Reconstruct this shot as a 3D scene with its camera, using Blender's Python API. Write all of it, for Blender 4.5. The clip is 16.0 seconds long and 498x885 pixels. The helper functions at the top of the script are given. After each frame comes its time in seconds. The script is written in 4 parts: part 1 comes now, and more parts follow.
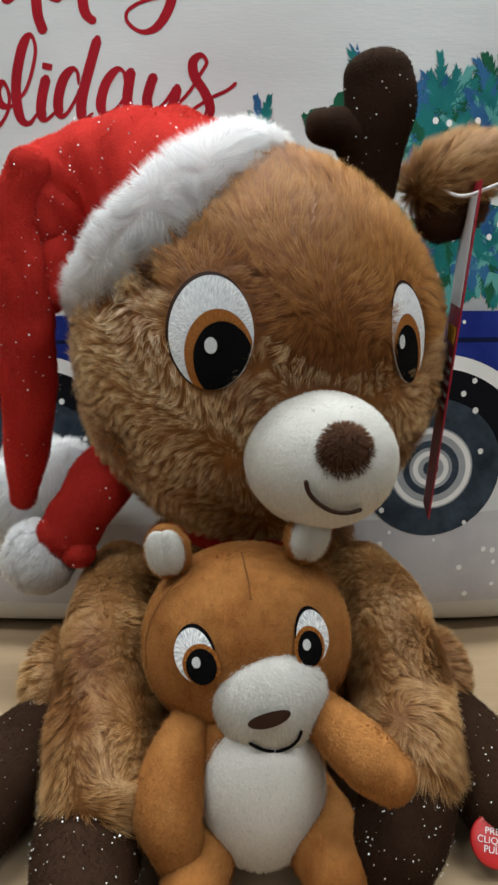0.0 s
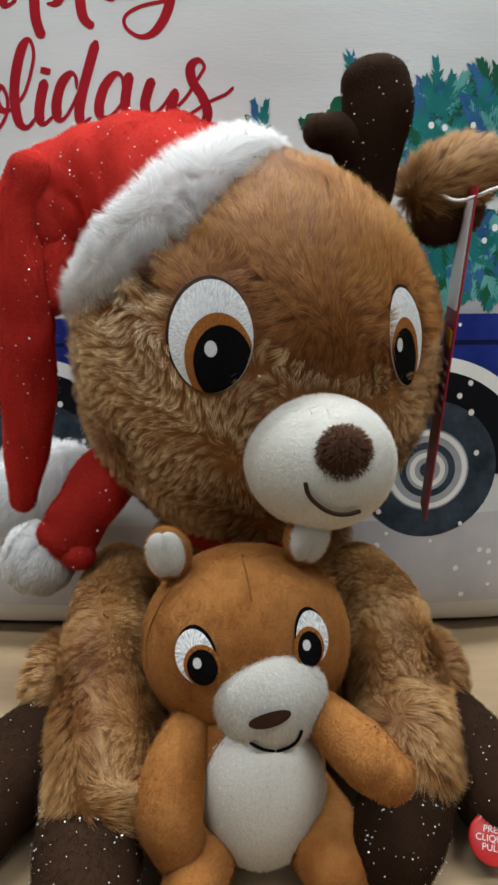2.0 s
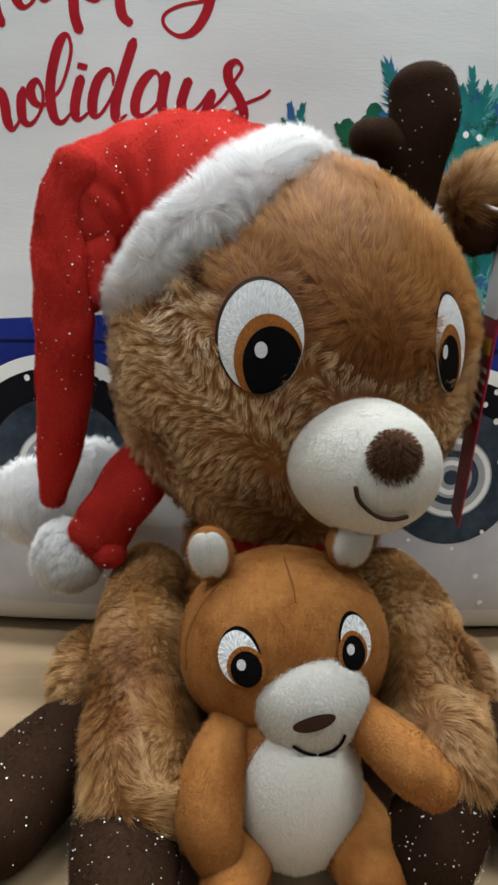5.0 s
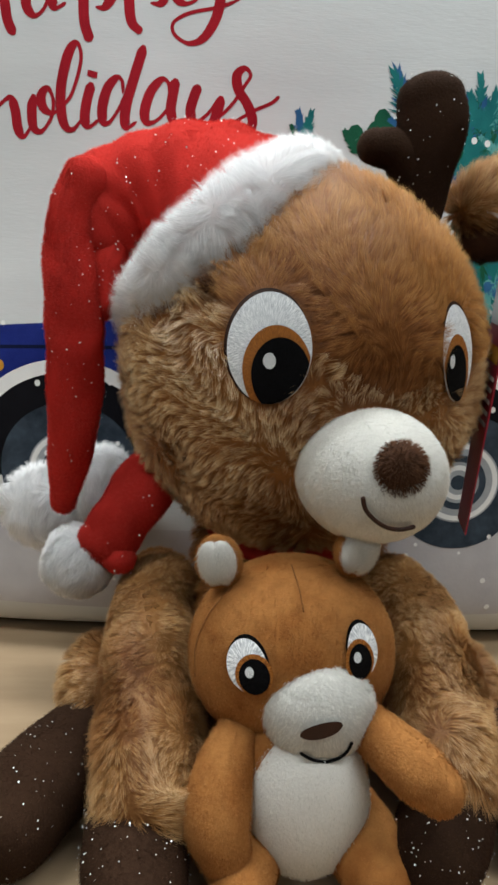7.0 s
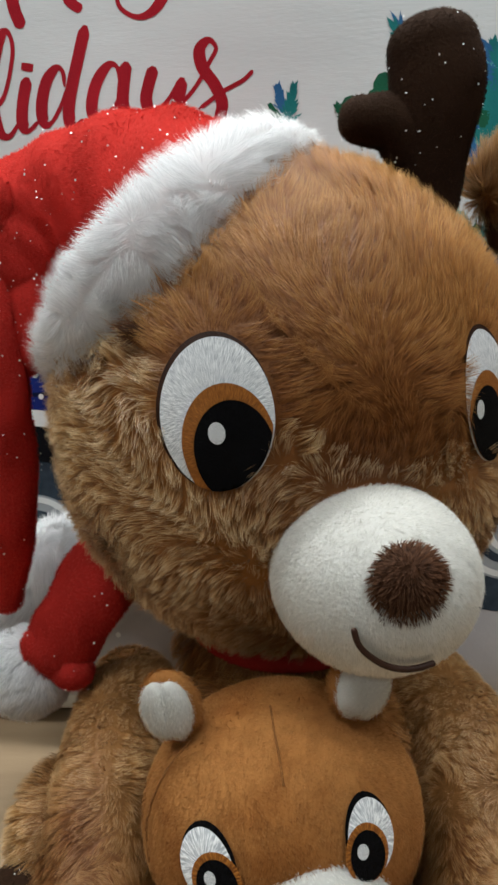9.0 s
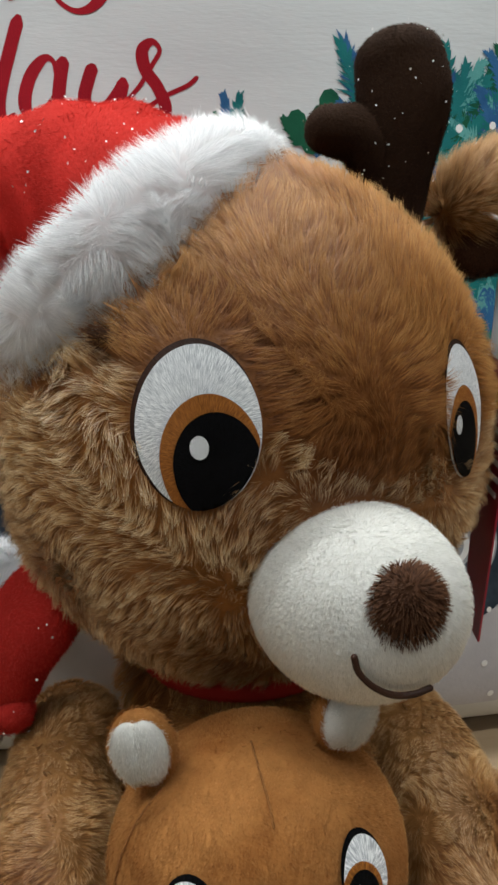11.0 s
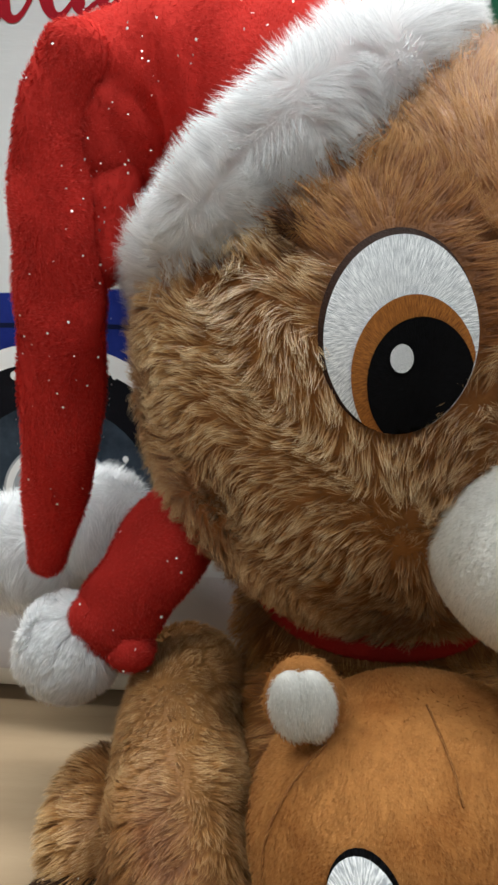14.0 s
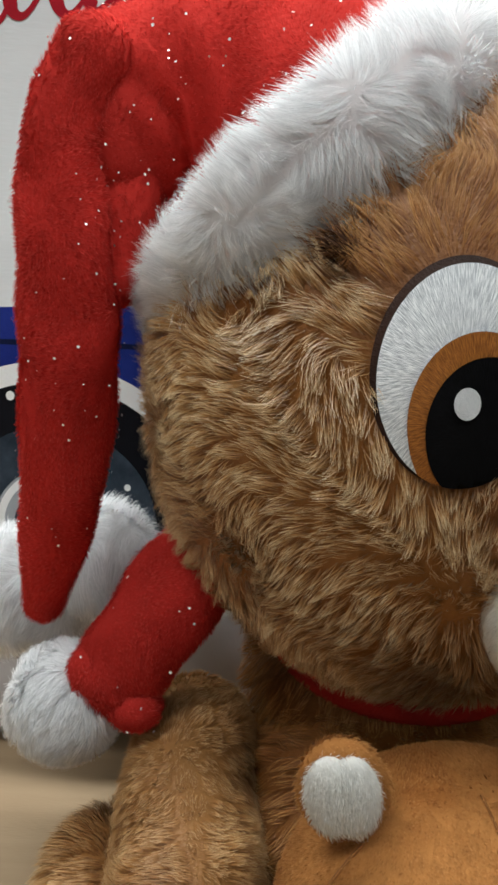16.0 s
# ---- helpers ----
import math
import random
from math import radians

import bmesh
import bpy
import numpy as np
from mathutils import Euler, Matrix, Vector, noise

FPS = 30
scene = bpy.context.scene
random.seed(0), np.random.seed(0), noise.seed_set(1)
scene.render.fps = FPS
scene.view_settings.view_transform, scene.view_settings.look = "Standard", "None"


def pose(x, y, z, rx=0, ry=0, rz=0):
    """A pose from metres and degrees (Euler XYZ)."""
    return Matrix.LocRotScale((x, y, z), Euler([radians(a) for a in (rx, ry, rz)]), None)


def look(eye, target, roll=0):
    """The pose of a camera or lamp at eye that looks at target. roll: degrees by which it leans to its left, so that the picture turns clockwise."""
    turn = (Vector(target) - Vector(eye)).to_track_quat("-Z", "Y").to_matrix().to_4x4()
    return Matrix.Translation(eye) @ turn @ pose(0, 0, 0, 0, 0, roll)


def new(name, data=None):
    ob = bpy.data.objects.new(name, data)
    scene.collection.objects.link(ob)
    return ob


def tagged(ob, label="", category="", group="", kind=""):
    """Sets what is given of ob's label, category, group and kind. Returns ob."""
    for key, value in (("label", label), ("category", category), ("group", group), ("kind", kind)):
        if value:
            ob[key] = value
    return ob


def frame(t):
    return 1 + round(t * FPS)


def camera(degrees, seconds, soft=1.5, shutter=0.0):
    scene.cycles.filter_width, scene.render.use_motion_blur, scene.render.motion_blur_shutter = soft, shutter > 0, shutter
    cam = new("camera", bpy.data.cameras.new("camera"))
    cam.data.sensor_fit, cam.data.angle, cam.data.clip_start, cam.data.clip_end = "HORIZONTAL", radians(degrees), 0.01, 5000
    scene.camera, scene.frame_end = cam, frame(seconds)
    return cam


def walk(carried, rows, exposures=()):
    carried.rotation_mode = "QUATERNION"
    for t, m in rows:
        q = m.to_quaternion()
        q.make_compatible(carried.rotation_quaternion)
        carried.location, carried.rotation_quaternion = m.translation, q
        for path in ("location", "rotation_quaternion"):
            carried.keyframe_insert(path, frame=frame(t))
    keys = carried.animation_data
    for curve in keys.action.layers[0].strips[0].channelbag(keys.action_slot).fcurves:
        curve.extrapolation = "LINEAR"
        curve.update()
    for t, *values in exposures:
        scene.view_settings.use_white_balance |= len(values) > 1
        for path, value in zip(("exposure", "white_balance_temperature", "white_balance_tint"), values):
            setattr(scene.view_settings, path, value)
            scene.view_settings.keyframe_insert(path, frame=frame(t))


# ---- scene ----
cam = camera(38.74, 16.0, soft=2.8)
PATH = [
    (0.0, pose(0.0161, -0.2997, 0.2056, 77.41, 0.42, 0.67)),
    (0.5, pose(0.0113, -0.3016, 0.2082, 77.21, -0.11, -0.05)),
    (1.0, pose(0.0160, -0.3002, 0.2065, 77.38, 0.52, 0.59)),
    (1.5, pose(0.0120, -0.3016, 0.2065, 77.38, 0.01, -0.11)),
    (2.0, pose(0.0143, -0.3019, 0.2065, 77.52, 0.44, 0.22)),
    (2.5, pose(0.0161, -0.2998, 0.2067, 77.30, 0.53, 0.43)),
    (3.0, pose(0.0176, -0.2995, 0.2065, 77.34, 0.73, 0.68)),
    (3.5, pose(-0.0013, -0.3002, 0.2064, 77.61, -0.92, -0.90)),
    (4.0, pose(0.0129, -0.2979, 0.2087, 77.28, 1.05, 1.12)),
    (4.5, pose(-0.0062, -0.2997, 0.2052, 77.82, -1.32, -0.49)),
    (7.0, pose(-0.0068, -0.3031, 0.2108, 77.50, -1.34, 0.30)),
    (7.5, pose(-0.0084, -0.3024, 0.2119, 77.41, -1.46, 0.01)),
    (8.0, pose(0.0004, -0.2925, 0.2096, 77.56, -0.15, 1.03)),
    (8.5, pose(-0.0092, -0.2603, 0.2185, 77.30, -0.96, -0.00)),
    (9.0, pose(0.0224, -0.2266, 0.2230, 76.88, 3.25, 4.01)),
    (11.5, pose(-0.0094, -0.2153, 0.2179, 78.24, 1.02, -5.42)),
    (12.0, pose(-0.0152, -0.2324, 0.2044, 77.18, 0.51, -4.56)),
    (12.5, pose(-0.0092, -0.2490, 0.1781, 74.60, 0.14, -0.14)),
    (13.0, pose(-0.0198, -0.2419, 0.1762, 75.33, -1.22, 0.37)),
    (13.5, pose(-0.0351, -0.2160, 0.1907, 74.87, -1.38, 1.40)),
    (14.0, pose(-0.0300, -0.1925, 0.2034, 75.41, -1.54, 0.48)),
    (14.5, pose(-0.0359, -0.1735, 0.2074, 76.04, -1.71, -0.30)),
    (15.0, pose(-0.0382, -0.1707, 0.2050, 76.23, -2.50, -0.19)),
    (15.5, pose(-0.0410, -0.1711, 0.2053, 76.36, -3.55, -0.01)),
    (16.0, pose(-0.0401, -0.1730, 0.2055, 76.34, -3.04, -0.31)),
]
walk(cam, PATH, [(0.0, -0.10), (7.5, -0.10), (9.0, -0.18), (11.5, -0.18), (12.5, 0.04), (13.5, 0.12), (14.5, 0.10), (16.0, 0.06)])

# ---- world and light ----
world = bpy.data.worlds.new("world")
scene.world = world
world.use_nodes = True
world.node_tree.nodes["Background"].inputs["Color"].default_value = (0.75, 0.85, 0.95, 1)
world.node_tree.nodes["Background"].inputs["Strength"].default_value = 0.02


def ceiling_lamp(x, y, z, sx, sy, watts):
    lamp = bpy.data.lights.new("ceiling_lamp", "AREA")
    lamp.shape, lamp.size, lamp.size_y, lamp.energy, lamp.color = "RECTANGLE", sx, sy, watts, (0.95, 1.0, 0.99)
    ob = new("ceiling_lamp", lamp)
    ob.matrix_world = pose(x, y, z)


for lx, ly, lw, ll in ((0.0, 0.30, 44.0, 2.4), (-0.8, -0.65, 20.0, 1.1), (0.8, -0.65, 19.0, 1.1), (-0.8, -2.1, 9.5, 1.1), (0.8, -2.1, 9.0, 1.1)):
    ceiling_lamp(lx, ly, 1.68, ll, 0.16, lw)


# ---- materials ----
def material(name):
    m = bpy.data.materials.new(name)
    m.use_nodes = True
    nt = m.node_tree
    return m, nt, nt.nodes["Principled BSDF"]


def node(nt, kind, **values):
    n = nt.nodes.new(kind)
    for key, value in values.items():
        if key in n.inputs:
            n.inputs[key].default_value = value
    return n


def ramp(nt, fac, stops):
    r = nt.nodes.new("ShaderNodeValToRGB")
    while len(r.color_ramp.elements) < len(stops):
        r.color_ramp.elements.new(0.5)
    for e, (p, c) in zip(r.color_ramp.elements, stops):
        e.position, e.color = p, (*c, 1)
    nt.links.new(fac, r.inputs["Fac"])
    return r.outputs["Color"]


def mix(nt, fac, a, b, blend="MIX"):
    n = nt.nodes.new("ShaderNodeMix")
    n.data_type, n.blend_type = "RGBA", blend
    for sock, v in ((n.inputs[0], fac), (n.inputs[6], a), (n.inputs[7], b)):
        if hasattr(v, "links"):
            nt.links.new(v, sock)
        elif isinstance(v, (int, float)):
            sock.default_value = v
        else:
            sock.default_value = (*v, 1)
    return n.outputs[2]


def noise_tex(nt, scale, detail=3.0, rough=0.55, stretch=None):
    co = nt.nodes.new("ShaderNodeTexCoord").outputs["Object"]
    if stretch:
        mp = nt.nodes.new("ShaderNodeMapping")
        mp.inputs["Scale"].default_value = stretch
        nt.links.new(co, mp.inputs["Vector"])
        co = mp.outputs["Vector"]
    n = node(nt, "ShaderNodeTexNoise", Scale=scale, Detail=detail, Roughness=rough)
    nt.links.new(co, n.inputs["Vector"])
    return n.outputs["Fac"]


def bump(nt, bsdf, height, strength, distance):
    b = node(nt, "ShaderNodeBump", Strength=strength, Distance=distance)
    nt.links.new(height, b.inputs["Height"])
    nt.links.new(b.outputs["Normal"], bsdf.inputs["Normal"])


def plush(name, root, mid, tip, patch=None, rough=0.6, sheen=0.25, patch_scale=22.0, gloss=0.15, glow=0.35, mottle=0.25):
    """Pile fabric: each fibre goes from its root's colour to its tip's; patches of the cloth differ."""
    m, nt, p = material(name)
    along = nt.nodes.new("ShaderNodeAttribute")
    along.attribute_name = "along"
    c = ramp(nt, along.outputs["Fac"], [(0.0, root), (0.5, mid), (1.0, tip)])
    if patch:
        f = nt.nodes.new("ShaderNodeMapRange")
        f.inputs["From Min"].default_value, f.inputs["From Max"].default_value = 0.42, 0.68
        nt.links.new(noise_tex(nt, patch_scale, 2.0), f.inputs["Value"])
        c = mix(nt, f.outputs["Result"], c, patch, "MULTIPLY")
    isl = nt.nodes.new("ShaderNodeNewGeometry").outputs["Random Per Island"]
    v = ramp(nt, isl, [(0.0, (0.84, 0.84, 0.84)), (1.0, (1.12, 1.12, 1.12))])
    c = mix(nt, 1.0, c, v, "MULTIPLY")
    fine = ramp(nt, noise_tex(nt, 320.0, 3.0, 0.65), [(0.35, (0.74, 0.72, 0.70)), (0.62, (1.08, 1.08, 1.08))])
    c = mix(nt, mottle, c, fine, "MULTIPLY")
    nt.links.new(c, p.inputs["Base Color"])
    p.inputs["Roughness"].default_value = rough
    p.inputs["Specular IOR Level"].default_value = gloss
    p.inputs["Sheen Weight"].default_value = sheen
    p.inputs["Sheen Roughness"].default_value = 0.4
    p.inputs["Sheen Tint"].default_value = (*tip, 1)
    bump(nt, p, noise_tex(nt, 900.0, 2.0), 0.5, 0.0006)
    thin = nt.nodes.new("ShaderNodeBsdfTranslucent")
    nt.links.new(c, thin.inputs["Color"])
    both = nt.nodes.new("ShaderNodeMixShader")
    both.inputs[0].default_value = glow
    nt.links.new(p.outputs[0], both.inputs[1])
    nt.links.new(thin.outputs[0], both.inputs[2])
    nt.links.new(both.outputs[0], nt.nodes["Material Output"].inputs["Surface"])
    return m


def cloth(name, colour, dark, scale=60.0, rough=0.75, weave=0.0006, stretch=None, spec=0.2):
    m, nt, p = material(name)
    n = noise_tex(nt, scale, 4.0, 0.6, stretch)
    nt.links.new(ramp(nt, n, [(0.3, dark), (0.7, colour)]), p.inputs["Base Color"])
    p.inputs["Roughness"].default_value = rough
    p.inputs["Specular IOR Level"].default_value = spec
    bump(nt, p, noise_tex(nt, scale * 22, 2.0, 0.6, stretch), 0.35, weave)
    return m


def threads(name, colour, dark, spec=0.15):
    """Satin stitch: threads that run outwards from the patch's middle."""
    m, nt, p = material(name)
    at = nt.nodes.new("ShaderNodeAttribute")
    at.attribute_name = "thread"
    n = node(nt, "ShaderNodeTexNoise", Scale=1.0, Detail=2.0, Roughness=0.6)
    nt.links.new(at.outputs["Vector"], n.inputs["Vector"])
    nt.links.new(ramp(nt, n.outputs["Fac"], [(0.40, dark), (0.60, colour)]), p.inputs["Base Color"])
    p.inputs["Roughness"].default_value = 0.65
    p.inputs["Specular IOR Level"].default_value = spec
    bump(nt, p, n.outputs["Fac"], 0.6, 0.0006)
    return m


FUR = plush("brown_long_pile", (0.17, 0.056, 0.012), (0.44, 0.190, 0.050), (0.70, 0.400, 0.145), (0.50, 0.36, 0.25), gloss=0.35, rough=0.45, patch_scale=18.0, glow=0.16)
# Tip colour is pale gold, lifted near white to hold the cheek's sheen.
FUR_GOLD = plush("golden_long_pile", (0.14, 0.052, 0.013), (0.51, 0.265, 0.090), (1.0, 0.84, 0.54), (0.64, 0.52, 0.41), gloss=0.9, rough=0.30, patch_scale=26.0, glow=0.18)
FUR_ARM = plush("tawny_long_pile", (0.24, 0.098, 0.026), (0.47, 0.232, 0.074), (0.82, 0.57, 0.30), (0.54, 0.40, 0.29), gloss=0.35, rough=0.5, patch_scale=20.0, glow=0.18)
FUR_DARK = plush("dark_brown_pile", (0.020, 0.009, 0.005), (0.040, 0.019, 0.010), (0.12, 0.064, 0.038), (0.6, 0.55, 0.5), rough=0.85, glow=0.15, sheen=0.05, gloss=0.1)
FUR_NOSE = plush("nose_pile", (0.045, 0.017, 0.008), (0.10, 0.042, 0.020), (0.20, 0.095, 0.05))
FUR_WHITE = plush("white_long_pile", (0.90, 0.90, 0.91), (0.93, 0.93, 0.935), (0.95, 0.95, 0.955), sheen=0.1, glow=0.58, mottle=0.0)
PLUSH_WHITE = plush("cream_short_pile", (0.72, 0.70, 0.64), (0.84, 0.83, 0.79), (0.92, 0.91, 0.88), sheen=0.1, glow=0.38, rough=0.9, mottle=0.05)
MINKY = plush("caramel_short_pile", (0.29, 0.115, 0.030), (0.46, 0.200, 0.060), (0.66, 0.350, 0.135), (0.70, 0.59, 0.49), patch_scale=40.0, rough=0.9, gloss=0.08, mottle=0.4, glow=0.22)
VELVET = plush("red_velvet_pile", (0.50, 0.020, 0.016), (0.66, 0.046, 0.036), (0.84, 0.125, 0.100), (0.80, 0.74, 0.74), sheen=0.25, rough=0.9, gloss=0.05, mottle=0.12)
GLITTER, nt, p = material("silver_glitter")
p.inputs["Base Color"].default_value = (0.9, 0.9, 0.88, 1)
p.inputs["Metallic"].default_value, p.inputs["Roughness"].default_value = 0.35, 0.4
STITCH_WHITE = threads("white_embroidery", (0.84, 0.85, 0.86), (0.40, 0.42, 0.45))
STITCH_BLACK = threads("black_embroidery", (0.005, 0.005, 0.006), (0.002, 0.002, 0.002), 0.03)
STITCH_AMBER = threads("amber_embroidery", (0.36, 0.130, 0.022), (0.17, 0.052, 0.009))
STITCH_BROWN = cloth("dark_brown_embroidery", (0.035, 0.013, 0.007), (0.02, 0.008, 0.005), 90.0, 0.5)
BOARD = cloth("kraft_board", (0.37, 0.265, 0.165), (0.31, 0.215, 0.13), 14.0, 0.7, 0.0003, (1, 6, 1))
COVER = cloth("white_cushion_linen", (0.64, 0.655, 0.66), (0.565, 0.58, 0.59), 7.0, 0.85, 0.0003, (1, 1, 5))


def paint(name, colour, dark, scale=45.0):
    return cloth(name, colour, dark, scale, 0.85, 0.0004, spec=0.08)


INK_RED = paint("red_fabric_ink", (0.36, 0.012, 0.022), (0.27, 0.008, 0.016))
INK_BLUE = paint("blue_fabric_ink", (0.018, 0.034, 0.22), (0.010, 0.018, 0.14))
INK_NAVY = paint("navy_fabric_ink", (0.008, 0.012, 0.05), (0.005, 0.008, 0.03))
INK_BLACK = paint("black_fabric_ink", (0.008, 0.008, 0.011), (0.005, 0.005, 0.007))
INK_SLATE = paint("slate_fabric_ink", (0.055, 0.075, 0.10), (0.02, 0.028, 0.04), 70.0)
INK_GREY = paint("grey_fabric_ink", (0.42, 0.44, 0.46), (0.28, 0.30, 0.33))
INK_WHITE = paint("white_fabric_ink", (0.84, 0.84, 0.83), (0.76, 0.77, 0.77))
INK_SNOW = paint("lavender_grey_ink", (0.56, 0.55, 0.57), (0.44, 0.43, 0.46), 25.0)
INK_TEAL = paint("teal_fabric_ink", (0.02, 0.20, 0.19), (0.012, 0.12, 0.13))
INK_GREEN = paint("green_fabric_ink", (0.016, 0.115, 0.06), (0.01, 0.07, 0.04))
INK_MINT = paint("mint_fabric_ink", (0.14, 0.40, 0.38), (0.08, 0.28, 0.27))
INK_SKY = paint("blue_needle_ink", (0.045, 0.16, 0.33), (0.02, 0.08, 0.20))
INK_AMBER = paint("amber_fabric_ink", (0.62, 0.33, 0.05), (0.5, 0.24, 0.03))


# ---- shapes ----
def thing(name, at, label, category, group="", kind=""):
    ob = new(name)
    ob.location = at
    return tagged(ob, label, category, group, kind)


def top_of(ob):
    while ob.parent:
        ob = ob.parent
    return ob


def mesh_part(name, verts, faces, mats, parent=None, label="", along=None, slots=None, normals=None, smooth=True, thread=None):
    """One mesh object from arrays in world metres, under a thing or a part. Faces: list of index arrays (tris or quads)."""
    verts = np.asarray(verts, float)
    off = np.array(top_of(parent).location) if parent else np.zeros(3)
    me = bpy.data.meshes.new(name)
    loops = np.concatenate([f.ravel() for f in faces]).astype(np.int32)
    sizes = np.concatenate([np.full(len(f), f.shape[1]) for f in faces]).astype(np.int32)
    me.vertices.add(len(verts))
    me.vertices.foreach_set("co", (verts - off).ravel())
    me.loops.add(len(loops))
    me.loops.foreach_set("vertex_index", loops)
    me.polygons.add(len(sizes))
    me.polygons.foreach_set("loop_start", np.concatenate([[0], np.cumsum(sizes)[:-1]]).astype(np.int32))
    me.polygons.foreach_set("use_smooth", np.full(len(sizes), smooth))
    for m in mats if isinstance(mats, (list, tuple)) else [mats]:
        me.materials.append(m)
    if slots is not None:
        me.polygons.foreach_set("material_index", np.asarray(slots, np.int32))
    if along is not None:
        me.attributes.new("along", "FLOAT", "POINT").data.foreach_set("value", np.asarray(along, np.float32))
    if thread is not None:
        me.attributes.new("thread", "FLOAT_VECTOR", "POINT").data.foreach_set("vector", np.asarray(thread, np.float32).ravel())
    me.update()
    me.validate()
    if normals is not None:
        me.normals_split_custom_set_from_vertices(normals.astype(np.float32).tolist())
    ob = new(name, me)
    if parent:
        ob.parent = parent
    if label:
        tagged(ob, label)
    return ob


def unit(v):
    return v / np.maximum(np.linalg.norm(v, axis=-1, keepdims=True), 1e-9)


def ball(fn, nu=48, nv=32):
    """A closed sphere-like surface: fn maps unit directions to places."""
    th = np.linspace(0, np.pi, nv + 1)[1:-1]
    ph = np.linspace(0, 2 * np.pi, nu, endpoint=False)
    d = np.stack([np.outer(np.sin(th), np.cos(ph)), np.outer(np.sin(th), np.sin(ph)), np.outer(np.cos(th), np.ones(nu))], -1).reshape(-1, 3)
    d = np.concatenate([d, [[0, 0, 1], [0, 0, -1]]])
    i = np.arange(nv - 2)[:, None] * nu + np.arange(nu)[None]
    j = np.arange(nv - 2)[:, None] * nu + (np.arange(nu)[None] + 1) % nu
    quads = np.stack([i, i + nu, j + nu, j], -1).reshape(-1, 4)
    a, b = np.arange(nu), (np.arange(nu) + 1) % nu
    n = len(d)
    last = (nv - 2) * nu
    caps = np.concatenate([np.stack([np.full(nu, n - 2), a, b], -1), np.stack([last + b, last + a, np.full(nu, n - 1)], -1)])
    return fn(d), [quads, caps]


def ellipsoid(c, r, rot=None, nu=48, nv=32, lump=0.0, seed=0.0):
    c, r = np.array(c, float), np.array(r, float)
    rot = np.eye(3) if rot is None else np.array(rot)

    def fn(d):
        k = 1.0
        if lump:
            k = 1 + lump * (np.sin(d[:, :1] * 5 + seed) + np.sin(d[:, 1:2] * 6 + 2 * seed) + np.sin(d[:, 2:] * 7 + 3 * seed)) / 3
        return c + (d * r * k) @ rot.T
    return ball(fn, nu, nv)


def spline(pts, n):
    """Smooth run through the points (any number of columns)."""
    p = np.array(pts, float)
    p = np.concatenate([[2 * p[0] - p[1]], p, [2 * p[-1] - p[-2]]])
    t = np.linspace(0, len(p) - 3, n)
    i = np.minimum(t.astype(int), len(p) - 4)
    f = (t - i)[:, None]
    a, b, c, d = p[i], p[i + 1], p[i + 2], p[i + 3]
    return 0.5 * (2 * b + (c - a) * f + (2 * a - 5 * b + 4 * c - d) * f * f + (3 * b - a - 3 * c + d) * f ** 3)


def tube(rows, n=40, seg=28, side=(0, 1, 0), cap=True, wrinkle=0.0, seed=0.0):
    """A stuffed tube: rows of x, y, z, half width, half depth; depth goes along `side`."""
    s = spline(rows, n)
    c, rw, rd = s[:, :3], s[:, 3:4], s[:, 4:5]
    t = unit(np.gradient(c, axis=0))
    e2 = unit(np.array(side, float) - t * (t @ np.array(side, float))[:, None])
    e1 = np.cross(e2, t)
    if cap:
        cs, rs, e1s, e2s = [], [], [], []
        for k in (0, -1):
            for a in (np.linspace(80, 15, 5) if k == 0 else np.linspace(15, 80, 5)):
                out = (-1 if k == 0 else 1) * t[k] * min(rw[k, 0], rd[k, 0]) * np.sin(np.radians(a))
                cs.append(c[k] + out), rs.append((rw[k, 0] * np.cos(np.radians(a)), rd[k, 0] * np.cos(np.radians(a)))), e1s.append(e1[k]), e2s.append(e2[k])
        c = np.concatenate([cs[:5], c, cs[5:]])
        rw = np.concatenate([[r[0] for r in rs[:5]], rw[:, 0], [r[0] for r in rs[5:]]])[:, None]
        rd = np.concatenate([[r[1] for r in rs[:5]], rd[:, 0], [r[1] for r in rs[5:]]])[:, None]
        e1, e2 = np.concatenate([e1s[:5], e1, e1s[5:]]), np.concatenate([e2s[:5], e2, e2s[5:]])
    ph = np.linspace(0, 2 * np.pi, seg, endpoint=False)
    v = c[:, None] + e1[:, None] * (rw * np.cos(ph))[..., None] + e2[:, None] * (rd * np.sin(ph))[..., None]
    if wrinkle:
        k = np.arange(len(c))[:, None]
        w = np.sin(k * 0.55 + 2 * np.sin(ph * 2 + seed)) + 0.6 * np.sin(k * 0.23 + 3 * ph + seed)
        v = c[:, None] + (v - c[:, None]) * (1 + wrinkle * w)[..., None]
    m = len(c)
    v = np.concatenate([v.reshape(-1, 3), [c[0]], [c[-1]]])
    i = np.arange(m - 1)[:, None] * seg + np.arange(seg)[None]
    j = np.arange(m - 1)[:, None] * seg + (np.arange(seg)[None] + 1) % seg
    a, b = np.arange(seg), (np.arange(seg) + 1) % seg
    l = (m - 1) * seg
    return v, [np.stack([i, j, j + seg, i + seg], -1).reshape(-1, 4), np.concatenate([np.stack([np.full(seg, m * seg), b, a], -1), np.stack([l + a, l + b, np.full(seg, m * seg + 1)], -1)])]


def merge(*shapes):
    vs, fs, n = [], [], 0
    for v, f in shapes:
        vs.append(v), fs.extend([q + n for q in f])
        n += len(v)
    return np.concatenate(vs), fs


